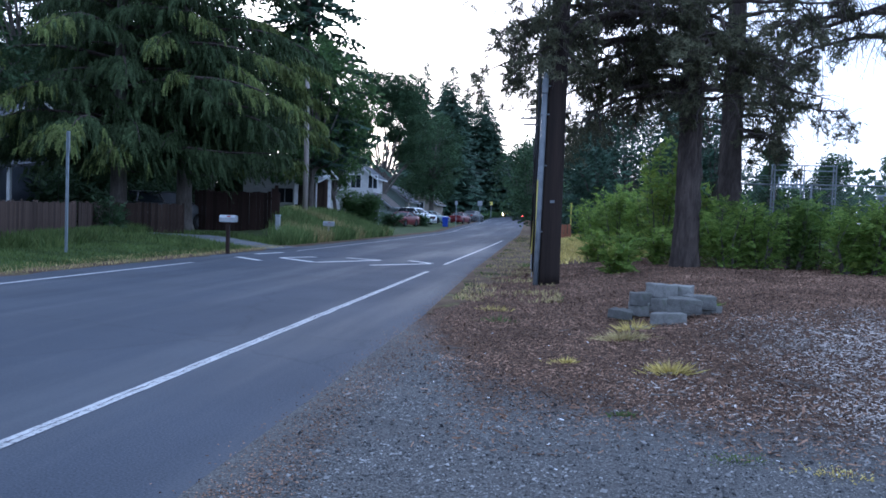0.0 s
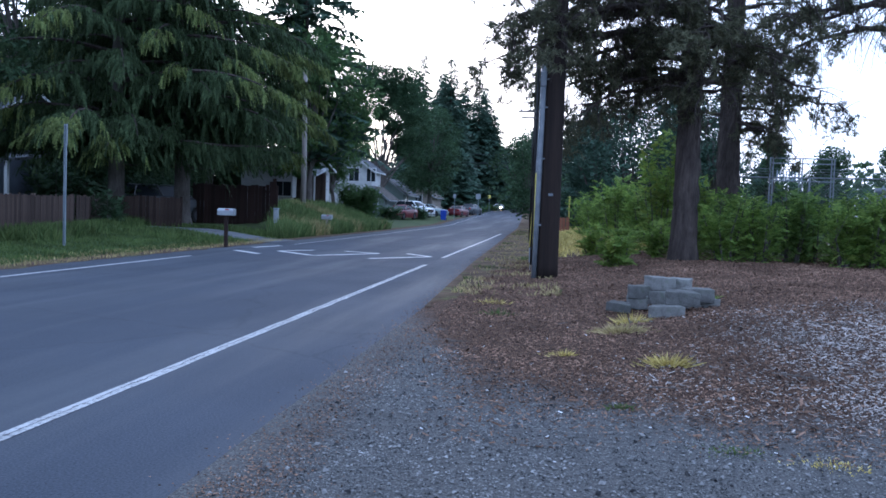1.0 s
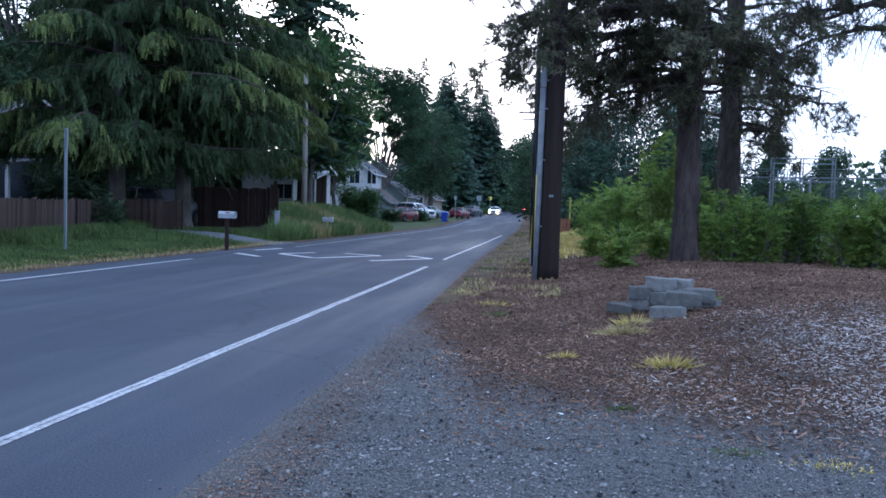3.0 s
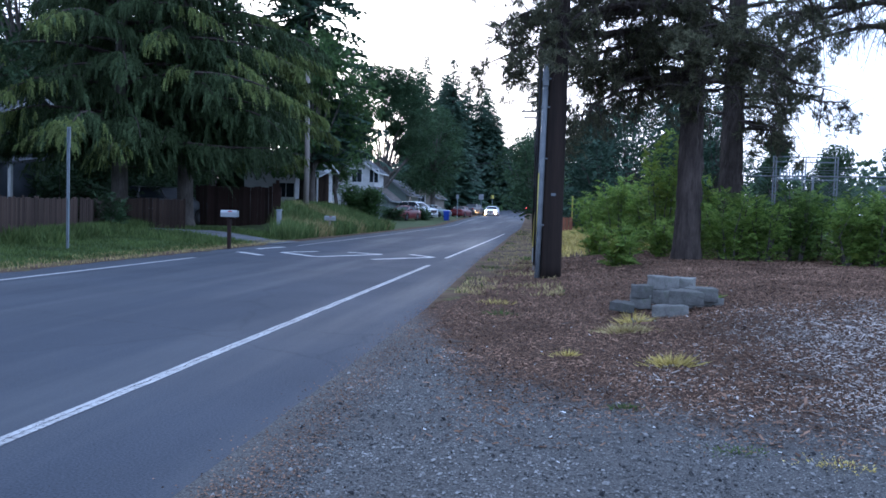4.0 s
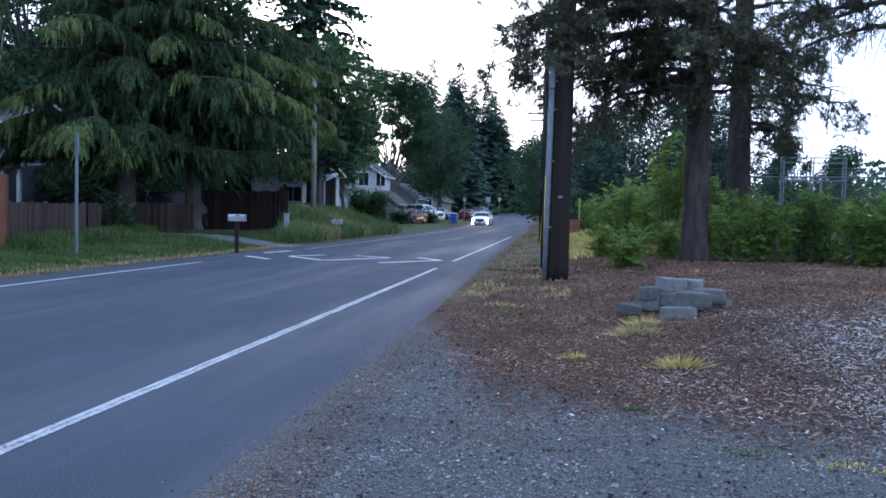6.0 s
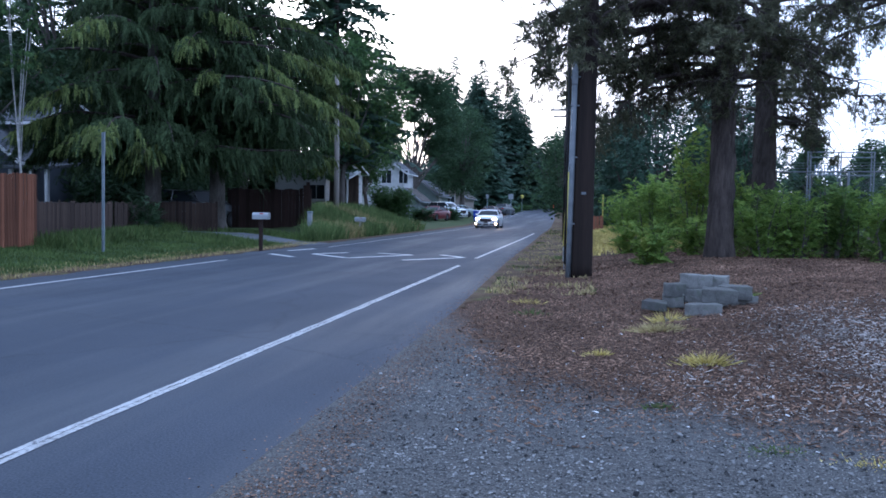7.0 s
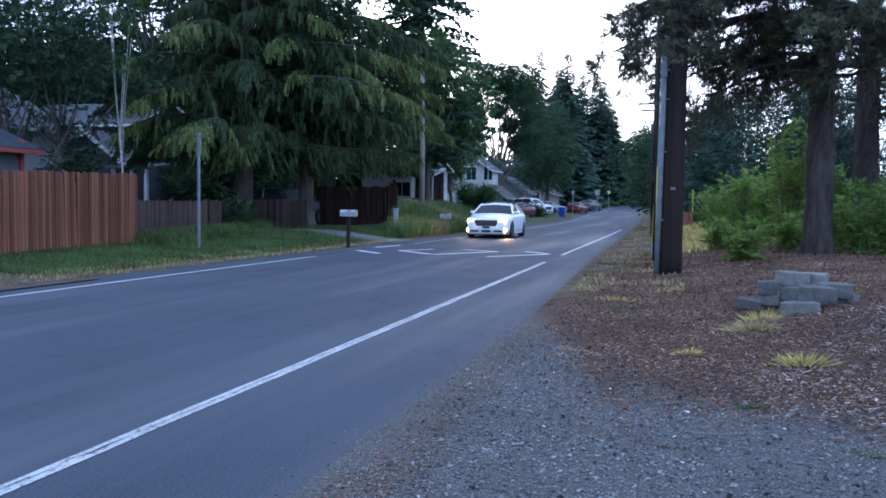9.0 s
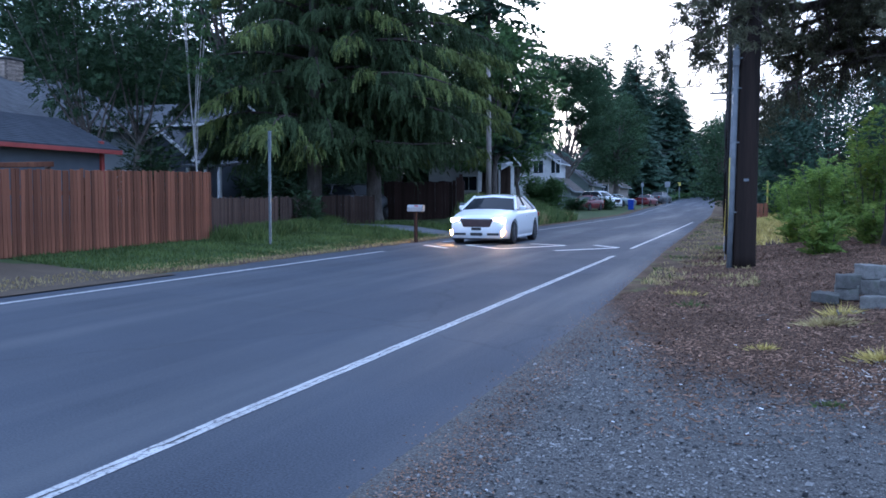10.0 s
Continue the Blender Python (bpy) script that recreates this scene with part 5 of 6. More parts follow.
blue_house = house("slate-blue house with a dark shingle roof and red trim", -23.5, -19.5, 8, 21.7, 3.0, 3.88, BLUE_WALL, SHINGLE_BLUE, RED_TRIM, "y", windows=[("e", 1.0, 0.9, 1.6, 1.1), ("e", -3.2, 0.9, 1.4, 1.1)], course=0.15)
part("corner_board", box_bm(0.14, 0.14, 3.0, (2.02, 6.87, 1.4), 0.01), RED_TRIM, blue_house, "red painted corner board")
house("house with a pale grey shingle roof and brick chimney", -36, -27, 20, 33, 4.6, 6.9, GREY_WALL, SHINGLE, WHITE_TRIM, "y", windows=[("e", 2.5, 2.2, 1.2, 1.0)], chimney=(-31.0, 28.9, 0.9, 7.45), course=0.2)
# shade on these two grey walls is put in by the darker BLUE_WALL
house("two-storey grey house with grey shingle roofs", -33, -25.9, 36.5, 42, 5.3, 6.5, BLUE_WALL, SHINGLE, WHITE_TRIM, "x", windows=[("s", 2.3, 0.9, 1.4, 1.3), ("s", -1.5, 0.9, 1.4, 1.3)])
house("grey gabled porch with white posts", -29.2, -25.4, 34.6, 36.3, 3.35, 4.75, BLUE_WALL, SHINGLE, WHITE_TRIM, "y", over=0.3)
for X in (-25.6, -24.6, -23.8):
    tagged(part("porch_post", box_bm(0.16, 0.16, 2.6, (X, 34.4, float(gz(X, 34.4)) + 1.3), 0.01), WHITE_TRIM), "square white painted porch post", "post", "porch posts")
tagged(part("porch_roof", box_bm(2.6, 2.0, 0.14, (-24.6, 35.2, 3.05), 0.02, Matrix.Rotation(0.12, 4, "X")), SHINGLE), "low grey shingle porch roof on white posts", "roof")
house("white single-storey house beyond the tall grass", -22.0, -18.2, 58, 68, 4.3, 5.6, WHITE_WALL, SHINGLE_BROWN, WHITE_TRIM, "x", windows=[("s", 1.2, 1.5, 1.2, 1.0), ("e", -2, 1.2, 1.2, 1.0)], course=0.3)
# open porch beside it
pr = tagged(new("porch"), "open porch with a pale roof and slender white posts", "porch")
pr.location = (-18.1, 59.5, float(gz(-18.1, 59.5)))
make("roof_deck", [(-1.5, -1.4, 2.6), (1.6, -1.4, 2.5), (1.6, 1.8, 3.1), (-1.5, 1.8, 3.2), (-1.5, -1.4, 2.72), (1.6, -1.4, 2.62), (1.6, 1.8, 3.22), (-1.5, 1.8, 3.32)],
     [(3, 2, 1, 0), (4, 5, 6, 7), (0, 1, 5, 4), (1, 2, 6, 5), (2, 3, 7, 6), (3, 0, 4, 7)], GREY_WALL, pr)
for X in (-1.3, 1.4):
    part("post", box_bm(0.13, 0.13, 2.55, (X, -1.25, 1.27), 0.01), WHITE_TRIM, pr)
part("railing", box_bm(2.6, 0.06, 0.7, (0, -1.25, 0.6), 0.01), DARK_BOARD, pr)
# the porch's shaded inside is put into this wall as dark board colour
part("back_wall", box_bm(2.9, 0.12, 2.9, (0, 1.7, 1.45), 0.01), OLD_BOARD, pr)
part("vent_stack", box_bm(0.5, 0.5, 1.0, (-0.7, 0.9, 3.7), 0.03), GREY_WALL, pr)
house("white two-storey house with gabled roof", -23.0, -18.6, 86, 91, 5.4, 7.0, WHITE_WALL, SHINGLE, WHITE_TRIM, "y", windows=[("s", -1.6, 3.6, 1.0, 1.3), ("s", 0.4, 3.6, 1.0, 1.3), ("s", 2.2, 3.6, 0.9, 1.3), ("s", 1.4, 1.0, 1.2, 1.3), ("e", -2, 3.6, 1.1, 1.3)], course=0.4)
house("low attached garage with a brown roof", -19.2, -16.6, 84, 89, 2.5, 3.5, SAGE_WALL, SHINGLE_BROWN, GALV, "y", windows=[("s", 0, 1.1, 1.0, 1.0)], course=0.4)
house("small house with a grey gable roof down the street", -23.6, -19, 108, 118, 3.5, 5.3, SAGE_WALL, SHINGLE, GALV, "y", windows=[("s", 0, 1.2, 1.2, 1.2), ("e", -2, 1.1, 1.2, 1.2)], course=0.4)
house("small brown-roofed house down the street", -21.8, -17.4, 124, 134, 3.5, 5.2, TAN_WALL, SHINGLE_BROWN, GALV, "y", windows=[("s", 0, 1.2, 1.2, 1.2)], course=0.4)
house("pale house with a white gable at the end of the row", -22.5, -19.5, 146, 152, 3.8, 5.9, WHITE_WALL, SHINGLE, WHITE_TRIM, "y", windows=[("s", 0, 1.6, 1.0, 1.2)], course=0.4)


# ---------------------------------------------------------------- poles, signs, boxes
def ground_at(x, y):
    return float(gz(x, y))


up_ = tagged(new("utility_pole"), "dark creosoted wooden utility pole on the mulch bank", "utility pole")
up_.location = (-0.02, 16.75, ground_at(-0.02, 16.75) - 0.05)
z = np.array([0, 0.3, 1, 2, 4, 7, 13.5])
V, F = tube(np.stack([0.009 * z, 0 * z, z], 1), np.interp(z, [0, 0.3, 4, 13.5], [0.225, 0.215, 0.188, 0.13]), 20)
make("shaft", V, F, CREOSOTE, up_, smooth=True)
V, F = tube([(-0.25, -0.1, 0), (-0.225, -0.1, 1.5), (-0.19, -0.1, 4.25)], [0.052, 0.052, 0.05], 12)
make("conduit", V, F, CONDUIT, up_, smooth=True, label="galvanised steel riser conduit")
V, F = tube([(-0.32, 0.02, 0.3), (-0.31, 0.02, 4.0), (-0.3, 0.02, 6.5)], [0.022, 0.022, 0.018], 8)
make("cable", V, F, BLACK, up_, smooth=True, label="black riser cable")
V, F = tube([(-0.22, -0.1, 4.2), (-0.2, -0.1, 5.0), (-0.15, -0.08, 7)], [0.03, 0.02, 0.02], 8)
make("cable", V, F, BLACK, up_, smooth=True)
for zz in (1.1, 2.4, 3.4, 3.95):
    part("strap", box_bm(0.2, 0.16, 0.03, (-0.18, -0.06, zz), 0.008), CONDUIT, up_)
part("junction_box", box_bm(0.12, 0.12, 0.3, (-0.2, -0.11, 3.95), 0.02), CONDUIT, up_)
part("pole_tag", box_bm(0.09, 0.01, 0.05, (0.02, -0.21, 1.7), 0.002), CONDUIT, up_)
gw = tagged(new("guy_wire"), "steel guy wire with a yellow plastic guard", "guy wire")
gw.location = (-0.4, 19.0, ground_at(-0.4, 19.0))
V, F = tube([(0, 0, -0.05), (0.0, 0, 0.4), (0.06, -0.05, 2.3), (0.16, -0.15, 8)], [0.008] * 4, 6)
make("wire", V, F, GALV, gw)
V, F = tube([(0.005, 0, 0.55), (0.06, -0.05, 2.2)], [0.042, 0.036], 8)
make("guard", V, F, YELLOW, gw, smooth=True)
V, F = tube([(0, 0, 0.2), (0.004, 0, 0.52)], [0.03, 0.035], 8)
make("anchor", V, F, GALV, gw)

fp = tagged(new("utility_pole"), "grey weathered utility pole with a crossarm", "utility pole")
fp.location = (-0.82, 40.5, ground_at(-0.82, 40.5))
V, F = tube([(0, 0, 0), (0, 0, 4), (0.02, 0, 10)], [0.15, 0.135, 0.11], 12)
make("shaft", V, F, CREOSOTE, fp, smooth=True)
part("crossarm", box_bm(1.2, 0.1, 0.09, (-0.25, -0.14, 6.15), 0.01), OLD_POLE, fp)
part("crossarm", box_bm(1.0, 0.1, 0.08, (-0.2, -0.14, 5.85), 0.01), OLD_POLE, fp)
for X in (-0.7, -0.3, 0.25):
    V, F = tube([(X, -0.14, 6.18), (X, -0.14, 6.34)], [0.03, 0.04], 8)
    make("insulator", V, F, GALV, fp)
for q in range(3):
    s = np.linspace(0, 1, 14)
    V, F = tube(np.stack([-0.12 + 0.02 * q + 0.04 * np.sin(s * 9 + q), -0.18 + 0 * s, 2.5 + 4.0 * s + 0.1 * q], 1), [0.014] * 14, 5)
    make("drop_cable", V, F, BLACK, fp)

wp = tagged(new("utility_pole"), "old grey wooden pole rising from the tall grass", "utility pole")
wp.location = (-13.5, 45, ground_at(-13.5, 45))
V, F = tube([(0, 0, -0.2), (0, 0, 3), (-0.05, 0, 7.75)], [0.16, 0.14, 0.11], 12)
make("shaft", V, F, OLD_POLE, wp, smooth=True)
part("bolt", box_bm(0.3, 0.03, 0.03, (0, -0.1, 5.4), 0.004), GALV, wp)
part("bracket", box_bm(0.1, 0.2, 0.12, (0, -0.15, 5.9), 0.01), GALV, wp)

sp = tagged(new("street_sign"), "grey steel signpost with a small plate seen edge-on", "sign")
sp.location = (-11.66, 19.05, ground_at(-11.66, 19.05))
bm = bmesh.new()
box_bm(0.036, 0.012, 2.95, (0, 0.02, 1.47), 0.002, None, bm)
box_bm(0.012, 0.05, 2.95, (-0.022, 0, 1.47), 0.002, None, bm)
box_bm(0.012, 0.05, 2.95, (0.022, 0, 1.47), 0.002, None, bm)
part("post", bm, SIGN_STEEL, sp)
part("sign_plate", box_bm(0.012, 0.46, 0.5, (0.045, -0.02, 2.68), 0.003, Matrix.Rotation(radians(35), 4, "Z")), GALV, sp, "grey back of a metal sign plate")


def mailbox(x, y, label, post=CEDAR, h=0.95, yaw=0.0):
    root = tagged(new("mailbox"), label, "mailbox")
    root.location = (x, y, ground_at(x, y))
    root.rotation_euler = (0, 0, yaw)
    part("post", box_bm(0.1, 0.1, h + 0.05, (0, 0, h / 2 - 0.05), 0.008), post, root)
    V = []
    prof = [(-0.085, 0), (0.085, 0), (0.085, 0.12)] + [(0.085 * math.cos(a), 0.12 + 0.085 * math.sin(a)) for a in np.linspace(0.3, math.pi - 0.3, 7)] + [(-0.085, 0.12)]
    for X in (-0.25, 0.25):
        V += [(X, b, h + c) for b, c in prof]
    m = len(prof)
    F = [(j, (j + 1) % m, m + (j + 1) % m, m + j) for j in range(m)] + [tuple(range(m))[::-1], tuple(range(m, 2 * m))]
    make("box", V, F, GALV, root)
    part("lid", box_bm(0.014, 0.18, 0.19, (0.257, 0, h + 0.1), 0.004), GALV, root)
    part("flag", box_bm(0.12, 0.012, 0.03, (0.05, -0.1, h + 0.17), 0.003), LENS_RED, root)
    part("shelf", box_bm(0.42, 0.16, 0.03, (0, 0, h - 0.015), 0.004), post, root)
    return root


mailbox(-9.58, 24.1, "grey metal mailbox on a reddish wooden post", DARK_BOARD)
mailbox(-10.3, 38.2, "pale grey metal mailbox standing in tall grass", OLD_POLE, 0.72)


def pedestal(x, y, h, w, label):
    root = tagged(new("utility_pedestal"), label, "utility box", "utility boxes")
    root.location = (x, y, ground_at(x, y) - 0.02)
    part("body", box_bm(w, w, h, (0, 0, h / 2), 0.02), GALV, root)
    part("cap", box_bm(w + 0.04, w + 0.04, 0.07, (0, 0, h), 0.02), SIGN_STEEL, root)


pedestal(-11.35, 34, 1.0, 0.18, "grey-green metal utility pedestal in the grass")
pedestal(-12.0, 57, 1.25, 0.32, "pale grey metal utility box beside a bush")

bn = tagged(new("wheelie_bin"), "blue plastic wheelie bin at the roadside", "bin")
bn.location = (-11.3, 89.5, ground_at(-11.3, 89.5))
V = [(-0.24, -0.26, 0.05), (0.24, -0.26, 0.05), (0.24, 0.26, 0.05), (-0.24, 0.26, 0.05), (-0.31, -0.36, 1.0), (0.31, -0.36, 1.0), (0.31, 0.36, 1.0), (-0.31, 0.36, 1.0)]
make("body", V, [(3, 2, 1, 0), (0, 1, 5, 4), (1, 2, 6, 5), (2, 3, 7, 6), (3, 0, 4, 7), (4, 5, 6, 7)], BLUE_BIN, bn)
part("lid", box_bm(0.68, 0.8, 0.07, (0, 0, 1.05), 0.025, Matrix.Rotation(0.06, 4, "X")), BLUE_BIN, bn)
for s in (-1, 1):
    V, F = tube([(s * 0.24, 0.3, 0.12), (s * 0.3, 0.3, 0.12)], [0.12, 0.12], 12)
    make("wheel", V, F, TYRE, bn)
copy_thing(bn, pose(-13.2, 172, ground_at(-13.2, 172)))


def far_sign(x, y, h, w, s, label, colour=None):
    root = tagged(new("street_sign"), label, "sign", "far street signs")
    root.location = (x, y, ground_at(x, y))
    V, F = tube([(0, 0, 0), (0, 0, h)], [0.04, 0.04], 6)
    make("post", V, F, SIGN_STEEL, root)
    part("sign_plate", box_bm(w, 0.02, s, (0, -0.05, h - s / 2), 0.004), colour or GALV, root)


far_sign(-10.9, 96, 2.9, 0.3, 0.45, "small white sign on a grey post")
far_sign(-10.4, 122, 3.2, 0.7, 0.75, "square white road sign on a post")
far_sign(-10.8, 150, 3.2, 0.5, 0.55, "yellow road sign on a post far down the street", YELLOW)
yb = tagged(new("marker_post"), "slim yellow marker post near the shrubs", "post")
yb.location = (1.3, 58, ground_at(1.3, 58))
V, F = tube([(0, 0, 0), (0, 0, 2.3)], [0.05, 0.05], 8)
make("shaft", V, F, YELLOW, yb)
part("cap", box_bm(0.12, 0.12, 0.05, (0, 0, 2.3), 0.01), YELLOW, yb)
board_fence((0.55, 52), (1.2, 52.2), 0.9, CEDAR, "short reddish fence panel beyond the pole", pitch=0.2, seed=12, rails=1)

# wires over the far street
for i, (za, zb) in enumerate(((9.2, 9.0), (7.6, 7.5), (7.0, 6.9))):
    s = np.linspace(0, 1, 16)
    V, F = tube(np.stack([-0.8 - 24 * s, 150 + 0 * s, 3.0 + za + (zb - za) * s - 2.0 * s * (1 - s)], 1), [0.03] * 16, 4)
    tagged(make("overhead_wire", V, F, BLACK), "black overhead wire crossing the street", "wire", "overhead wires")


# ---------------------------------------------------------------- parked vehicles
def park(ob, x, y, yaw):
    ob.location = (x, y, ground_at(x, y) + 0.01)
    ob.rotation_euler = (0, 0, radians(yaw))


park(sedan("parked_van", CAR_DARK, "dark van parked behind the board fence", 4.8, 1.9, 1.85, wagon=True, kind_="van"), -18.9, 39.2, 150)
park(sedan("parked_suv", CAR_WHITE, "white sport utility vehicle parked in a driveway", 4.6, 1.85, 1.75, wagon=True), -14.3, 88, 60)
park(sedan("parked_car", CAR_RED, "red car parked at a driveway", 4.4, 1.8, 1.42), -14.2, 80, -15)
park(sedan("parked_car", CAR_GREEN, "grey-green sedan parked beside the street", 4.6, 1.8, 1.42), -13.8, 95, 70)
park(sedan("parked_car", CAR_RED, "red sedan parked at the roadside", 4.5, 1.8, 1.45), -12.0, 111, 168)
park(sedan("parked_pickup", CAR_DARK, "dark pickup parked far down the street", 5.2, 1.9, 1.7), -11.9, 128, 165)
away_car = sedan("departing_car", CAR_DARK, "dark car with red tail lights driving away", 4.6, 1.8, 1.45)
for o in away_car.children:
    if o.name.startswith("tail_light"):
        o.data.materials[0] = TAILLAMP


# ---------------------------------------------------------------- concrete blocks
def wall_block(x, y, z, yaw, w=0.42, d=0.3, h=0.165, tilt=(0, 0)):
    """A retaining-wall block, wider in front than behind, with rough worn edges."""
    bm = box_bm(w, d, h, (0, 0, 0), 0.0)
    for v in bm.verts:
        if v.co.y > 0:
            v.co.x *= 0.72
    bmesh.ops.bevel(bm, geom=bm.edges[:], offset=0.012, segments=2, affect="EDGES", profile=0.6)
    bmesh.ops.subdivide_edges(bm, edges=[e for e in bm.edges if e.calc_length() > 0.1], cuts=3, use_grid_fill=True)
    for v in bm.verts:
        v.co += Vector((noise.noise(v.co * 14 + Vector((x * 9, y, z))), noise.noise(v.co * 14 + Vector((5, x * 7, z))), noise.noise(v.co * 14 + Vector((9, z, x * 5))))) * 0.011
    ob = part("concrete_block", bm, CONCRETE)
    ob.matrix_world = Matrix.Translation((x, y, z + h / 2)) @ Euler((tilt[0], tilt[1], radians(yaw))).to_matrix().to_4x4()
    return tagged(ob, "weathered grey concrete retaining-wall block in a loose pile", "concrete block", "pile of concrete blocks")


for q in ((1.375, 9.92, 0.13, -5, 0.41, 0.3, 0.165, (-0.03, -0.05)), (1.56, 10.12, 0.29, 3, 0.4, 0.3, 0.165, (0.02, 0.03)), (1.12, 10.62, 0.17, -8, 0.26, 0.26, 0.17), (1.38, 10.78, 0.4, 26, 0.32, 0.3, 0.165, (0.0, 0.03)), (1.36, 10.7, 0.235, 6, 0.3, 0.26),
          (1.11, 10.6, 0.3, 4, 0.27, 0.26, 0.16), (0.89, 10.4, 0.15, -15, 0.3, 0.22, 0.11, (0.05, 0.1)), (1.82, 10.5, 0.3, -10, 0.4), (1.86, 10.55, 0.18, 5), (1.66, 10.95, 0.38, -24, 0.36), (1.62, 10.9, 0.215, -6, 0.36),
          (1.04, 9.62, 0.02, 8, 0.26, 0.24, 0.13)):
    wall_block(*q)


# ---------------------------------------------------------------- substation beyond the shrubs
cf = tagged(new("chain_link_fence"), "grey chain-link fence round the substation", "fence")
fx0, fx1, fy = 6.6, 17.5, 32.0
cf.location = (fx0, fy, ground_at(fx0, fy))
fh = 2.55
for i in range(5):
    V, F = tube([(i * 2.7, 0, 0), (i * 2.7, 0, fh + 0.05)], [0.04, 0.04], 8)
    make("post", V, F, CONDUIT, cf, smooth=True)
for zz in (fh, 0.1):
    V, F = tube([(0, 0, zz), (fx1 - fx0, 0, zz + 0.12)], [0.028, 0.028], 8)
    make("rail", V, F, CONDUIT, cf, smooth=True)
for k in range(3):
    V, F = tube([(0, -0.1 - 0.08 * k, fh + 0.12 + 0.09 * k), (fx1 - fx0, -0.1 - 0.08 * k, fh + 0.24 + 0.09 * k)], [0.008, 0.008], 4)
    make("barbed_wire", V, F, CONDUIT, cf)
W_, st_, V, F = fx1 - fx0, 0.12, [], []
for s in (-1, 1):
    for c in np.arange(-fh, W_ + fh, st_):
        xa, xb = (c, c + fh) if s > 0 else (c + fh, c)
        za, zb = 0.1, fh
        lo_, hi_ = min(xa, xb), max(xa, xb)
        if hi_ < 0.2 or lo_ > W_ - 0.2:
            continue
        if lo_ < 0 or hi_ > W_:
            continue
        k = len(V)
        V += [(xa - 0.005, 0.004 * s, za), (xa + 0.005, 0.004 * s, za), (xb + 0.005, 0.004 * s, zb), (xb - 0.005, 0.004 * s, zb)]
        F.append((k, k + 1, k + 2, k + 3))
make("wire_mesh", V, F, CONDUIT, cf)

ga = tagged(new("substation_gantry"), "grey steel substation gantry with insulators", "substation")
ga.location = (19.4, 78, ground_at(20.2, 78))
for X in (0, 2.5, 5.2):
    bm = bmesh.new()
    for dx in (-0.12, 0.12):
        box_bm(0.09, 0.09, 6.2, (X + dx, 0, 3.1), 0.005, None, bm)
    for k in range(12):
        box_bm(0.3, 0.03, 0.03, (X, 0, 0.4 + k * 0.5), 0, Matrix.Rotation(0.7 * (-1) ** k, 4, "Y"), bm)
    part("column", bm, CONDUIT, ga)
for zz in (6.2, 5.75, 4.2):
    part("beam", box_bm(5.6, 0.12, 0.1, (2.6, 0, zz), 0.01), CONDUIT, ga)
for k in range(9):
    V, F = tube([(0.5 + 0.26 * k, 0, 4.25), (0.5 + 0.26 * k, 0, 4.45), (0.5 + 0.26 * k, 0, 4.5), (0.5 + 0.26 * k, 0, 4.7), (0.5 + 0.26 * k, 0, 4.75), (0.5 + 0.26 * k, 0, 5.15)], [0.09, 0.05, 0.09, 0.05, 0.08, 0.03], 8)
    make("insulator", V, F, SIGN_STEEL, ga)
tf = tagged(new("transformer"), "pale grey substation transformer behind the fence", "transformer")
tf.location = (28.6, 76, ground_at(28.6, 76))
part("tank", box_bm(2.2, 1.6, 3.0, (0, 0, 1.5), 0.06), CONDUIT, tf)
for k in range(8):
    part("cooling_fin", box_bm(0.06, 0.5, 2.0, (-0.9 + k * 0.26, -1.05, 1.4), 0.01), SIGN_STEEL, tf)
V, F = tube([(-1.0, 0.2, 3.35), (1.0, 0.2, 3.35)], [0.3, 0.3], 14)
make("conservator", V, F, CONDUIT, tf, smooth=True)
for k in range(3):
    V, F = tube([(-0.6 + 0.6 * k, -0.4, 3.0), (-0.6 + 0.6 * k, -0.4, 3.8)], [0.1, 0.05], 8)
    make("bushing", V, F, SIGN_STEEL, tf)

# ---------------------------------------------------------------- more planting
for i, (X, Y, H, W) in enumerate([(-33.0, 50.0, 24.0, 13.0), (-24.0, 56.0, 25.0, 13.0)]):
    broadleaf(X, Y, H, W, 360 + i, "tall dark leafy tree behind the houses", n=3000, size=0.9, low=0.25, r=0.26, mat_=BROAD_DEEP)
broadleaf(-23.0, 26.5, 11.0, 7.0, 301, "dark leafy tree between the houses", n=5200, size=0.3, low=0.44, r=0.13, mat_=BROAD_DEEP, blobs=24, stems=2, bark=BARK_GREY)
shrub(-20.9, 25.2, 3.5, 3.2, 380, "dark tall bush between the houses", n=1100, size=0.26, stems=9, mat_=BROAD_DEEP)
shrub(-22.4, 28.2, 4.6, 3.0, 381, "dark tall bush between the houses", n=1100, size=0.26, stems=9, mat_=BROAD_DEEP)
broadleaf(-18.9, 26.0, 8.5, 1.7, 302, "slender pale-barked birch with bare upper twigs", n=160, size=0.25, low=0.6, r=0.042, bark=BARK_PALE, stems=1, blobs=6)
for i, (X, Y, H, W) in enumerate([(-50, 62, 21, 6), (-43, 60, 23, 6.5), (-37, 58, 20, 6), (-57, 55, 20, 7), (-31, 60, 22, 6), (-62, 48, 18, 7), (-40, 52, 15, 6), (-26, 62, 22, 6)]):
    fir(X, Y, H, W, 310 + i, "tall dark conifer behind the houses", low=1, dens=0.6, mat_=BROAD_DEEP)
for i, (X, Y, H, W) in enumerate([(-40, 40, 13.5, 11), (-50, 36, 13, 12), (-46, 50, 13, 11), (-38, 48, 12, 10), (-54, 44, 13, 11), (-31, 50, 12, 9)]):
    broadleaf(X, Y, H, W, 330 + i, "dark leafy tree behind the houses", n=3600, size=0.8, low=0.1, r=0.22, mat_=BROAD_DEEP)
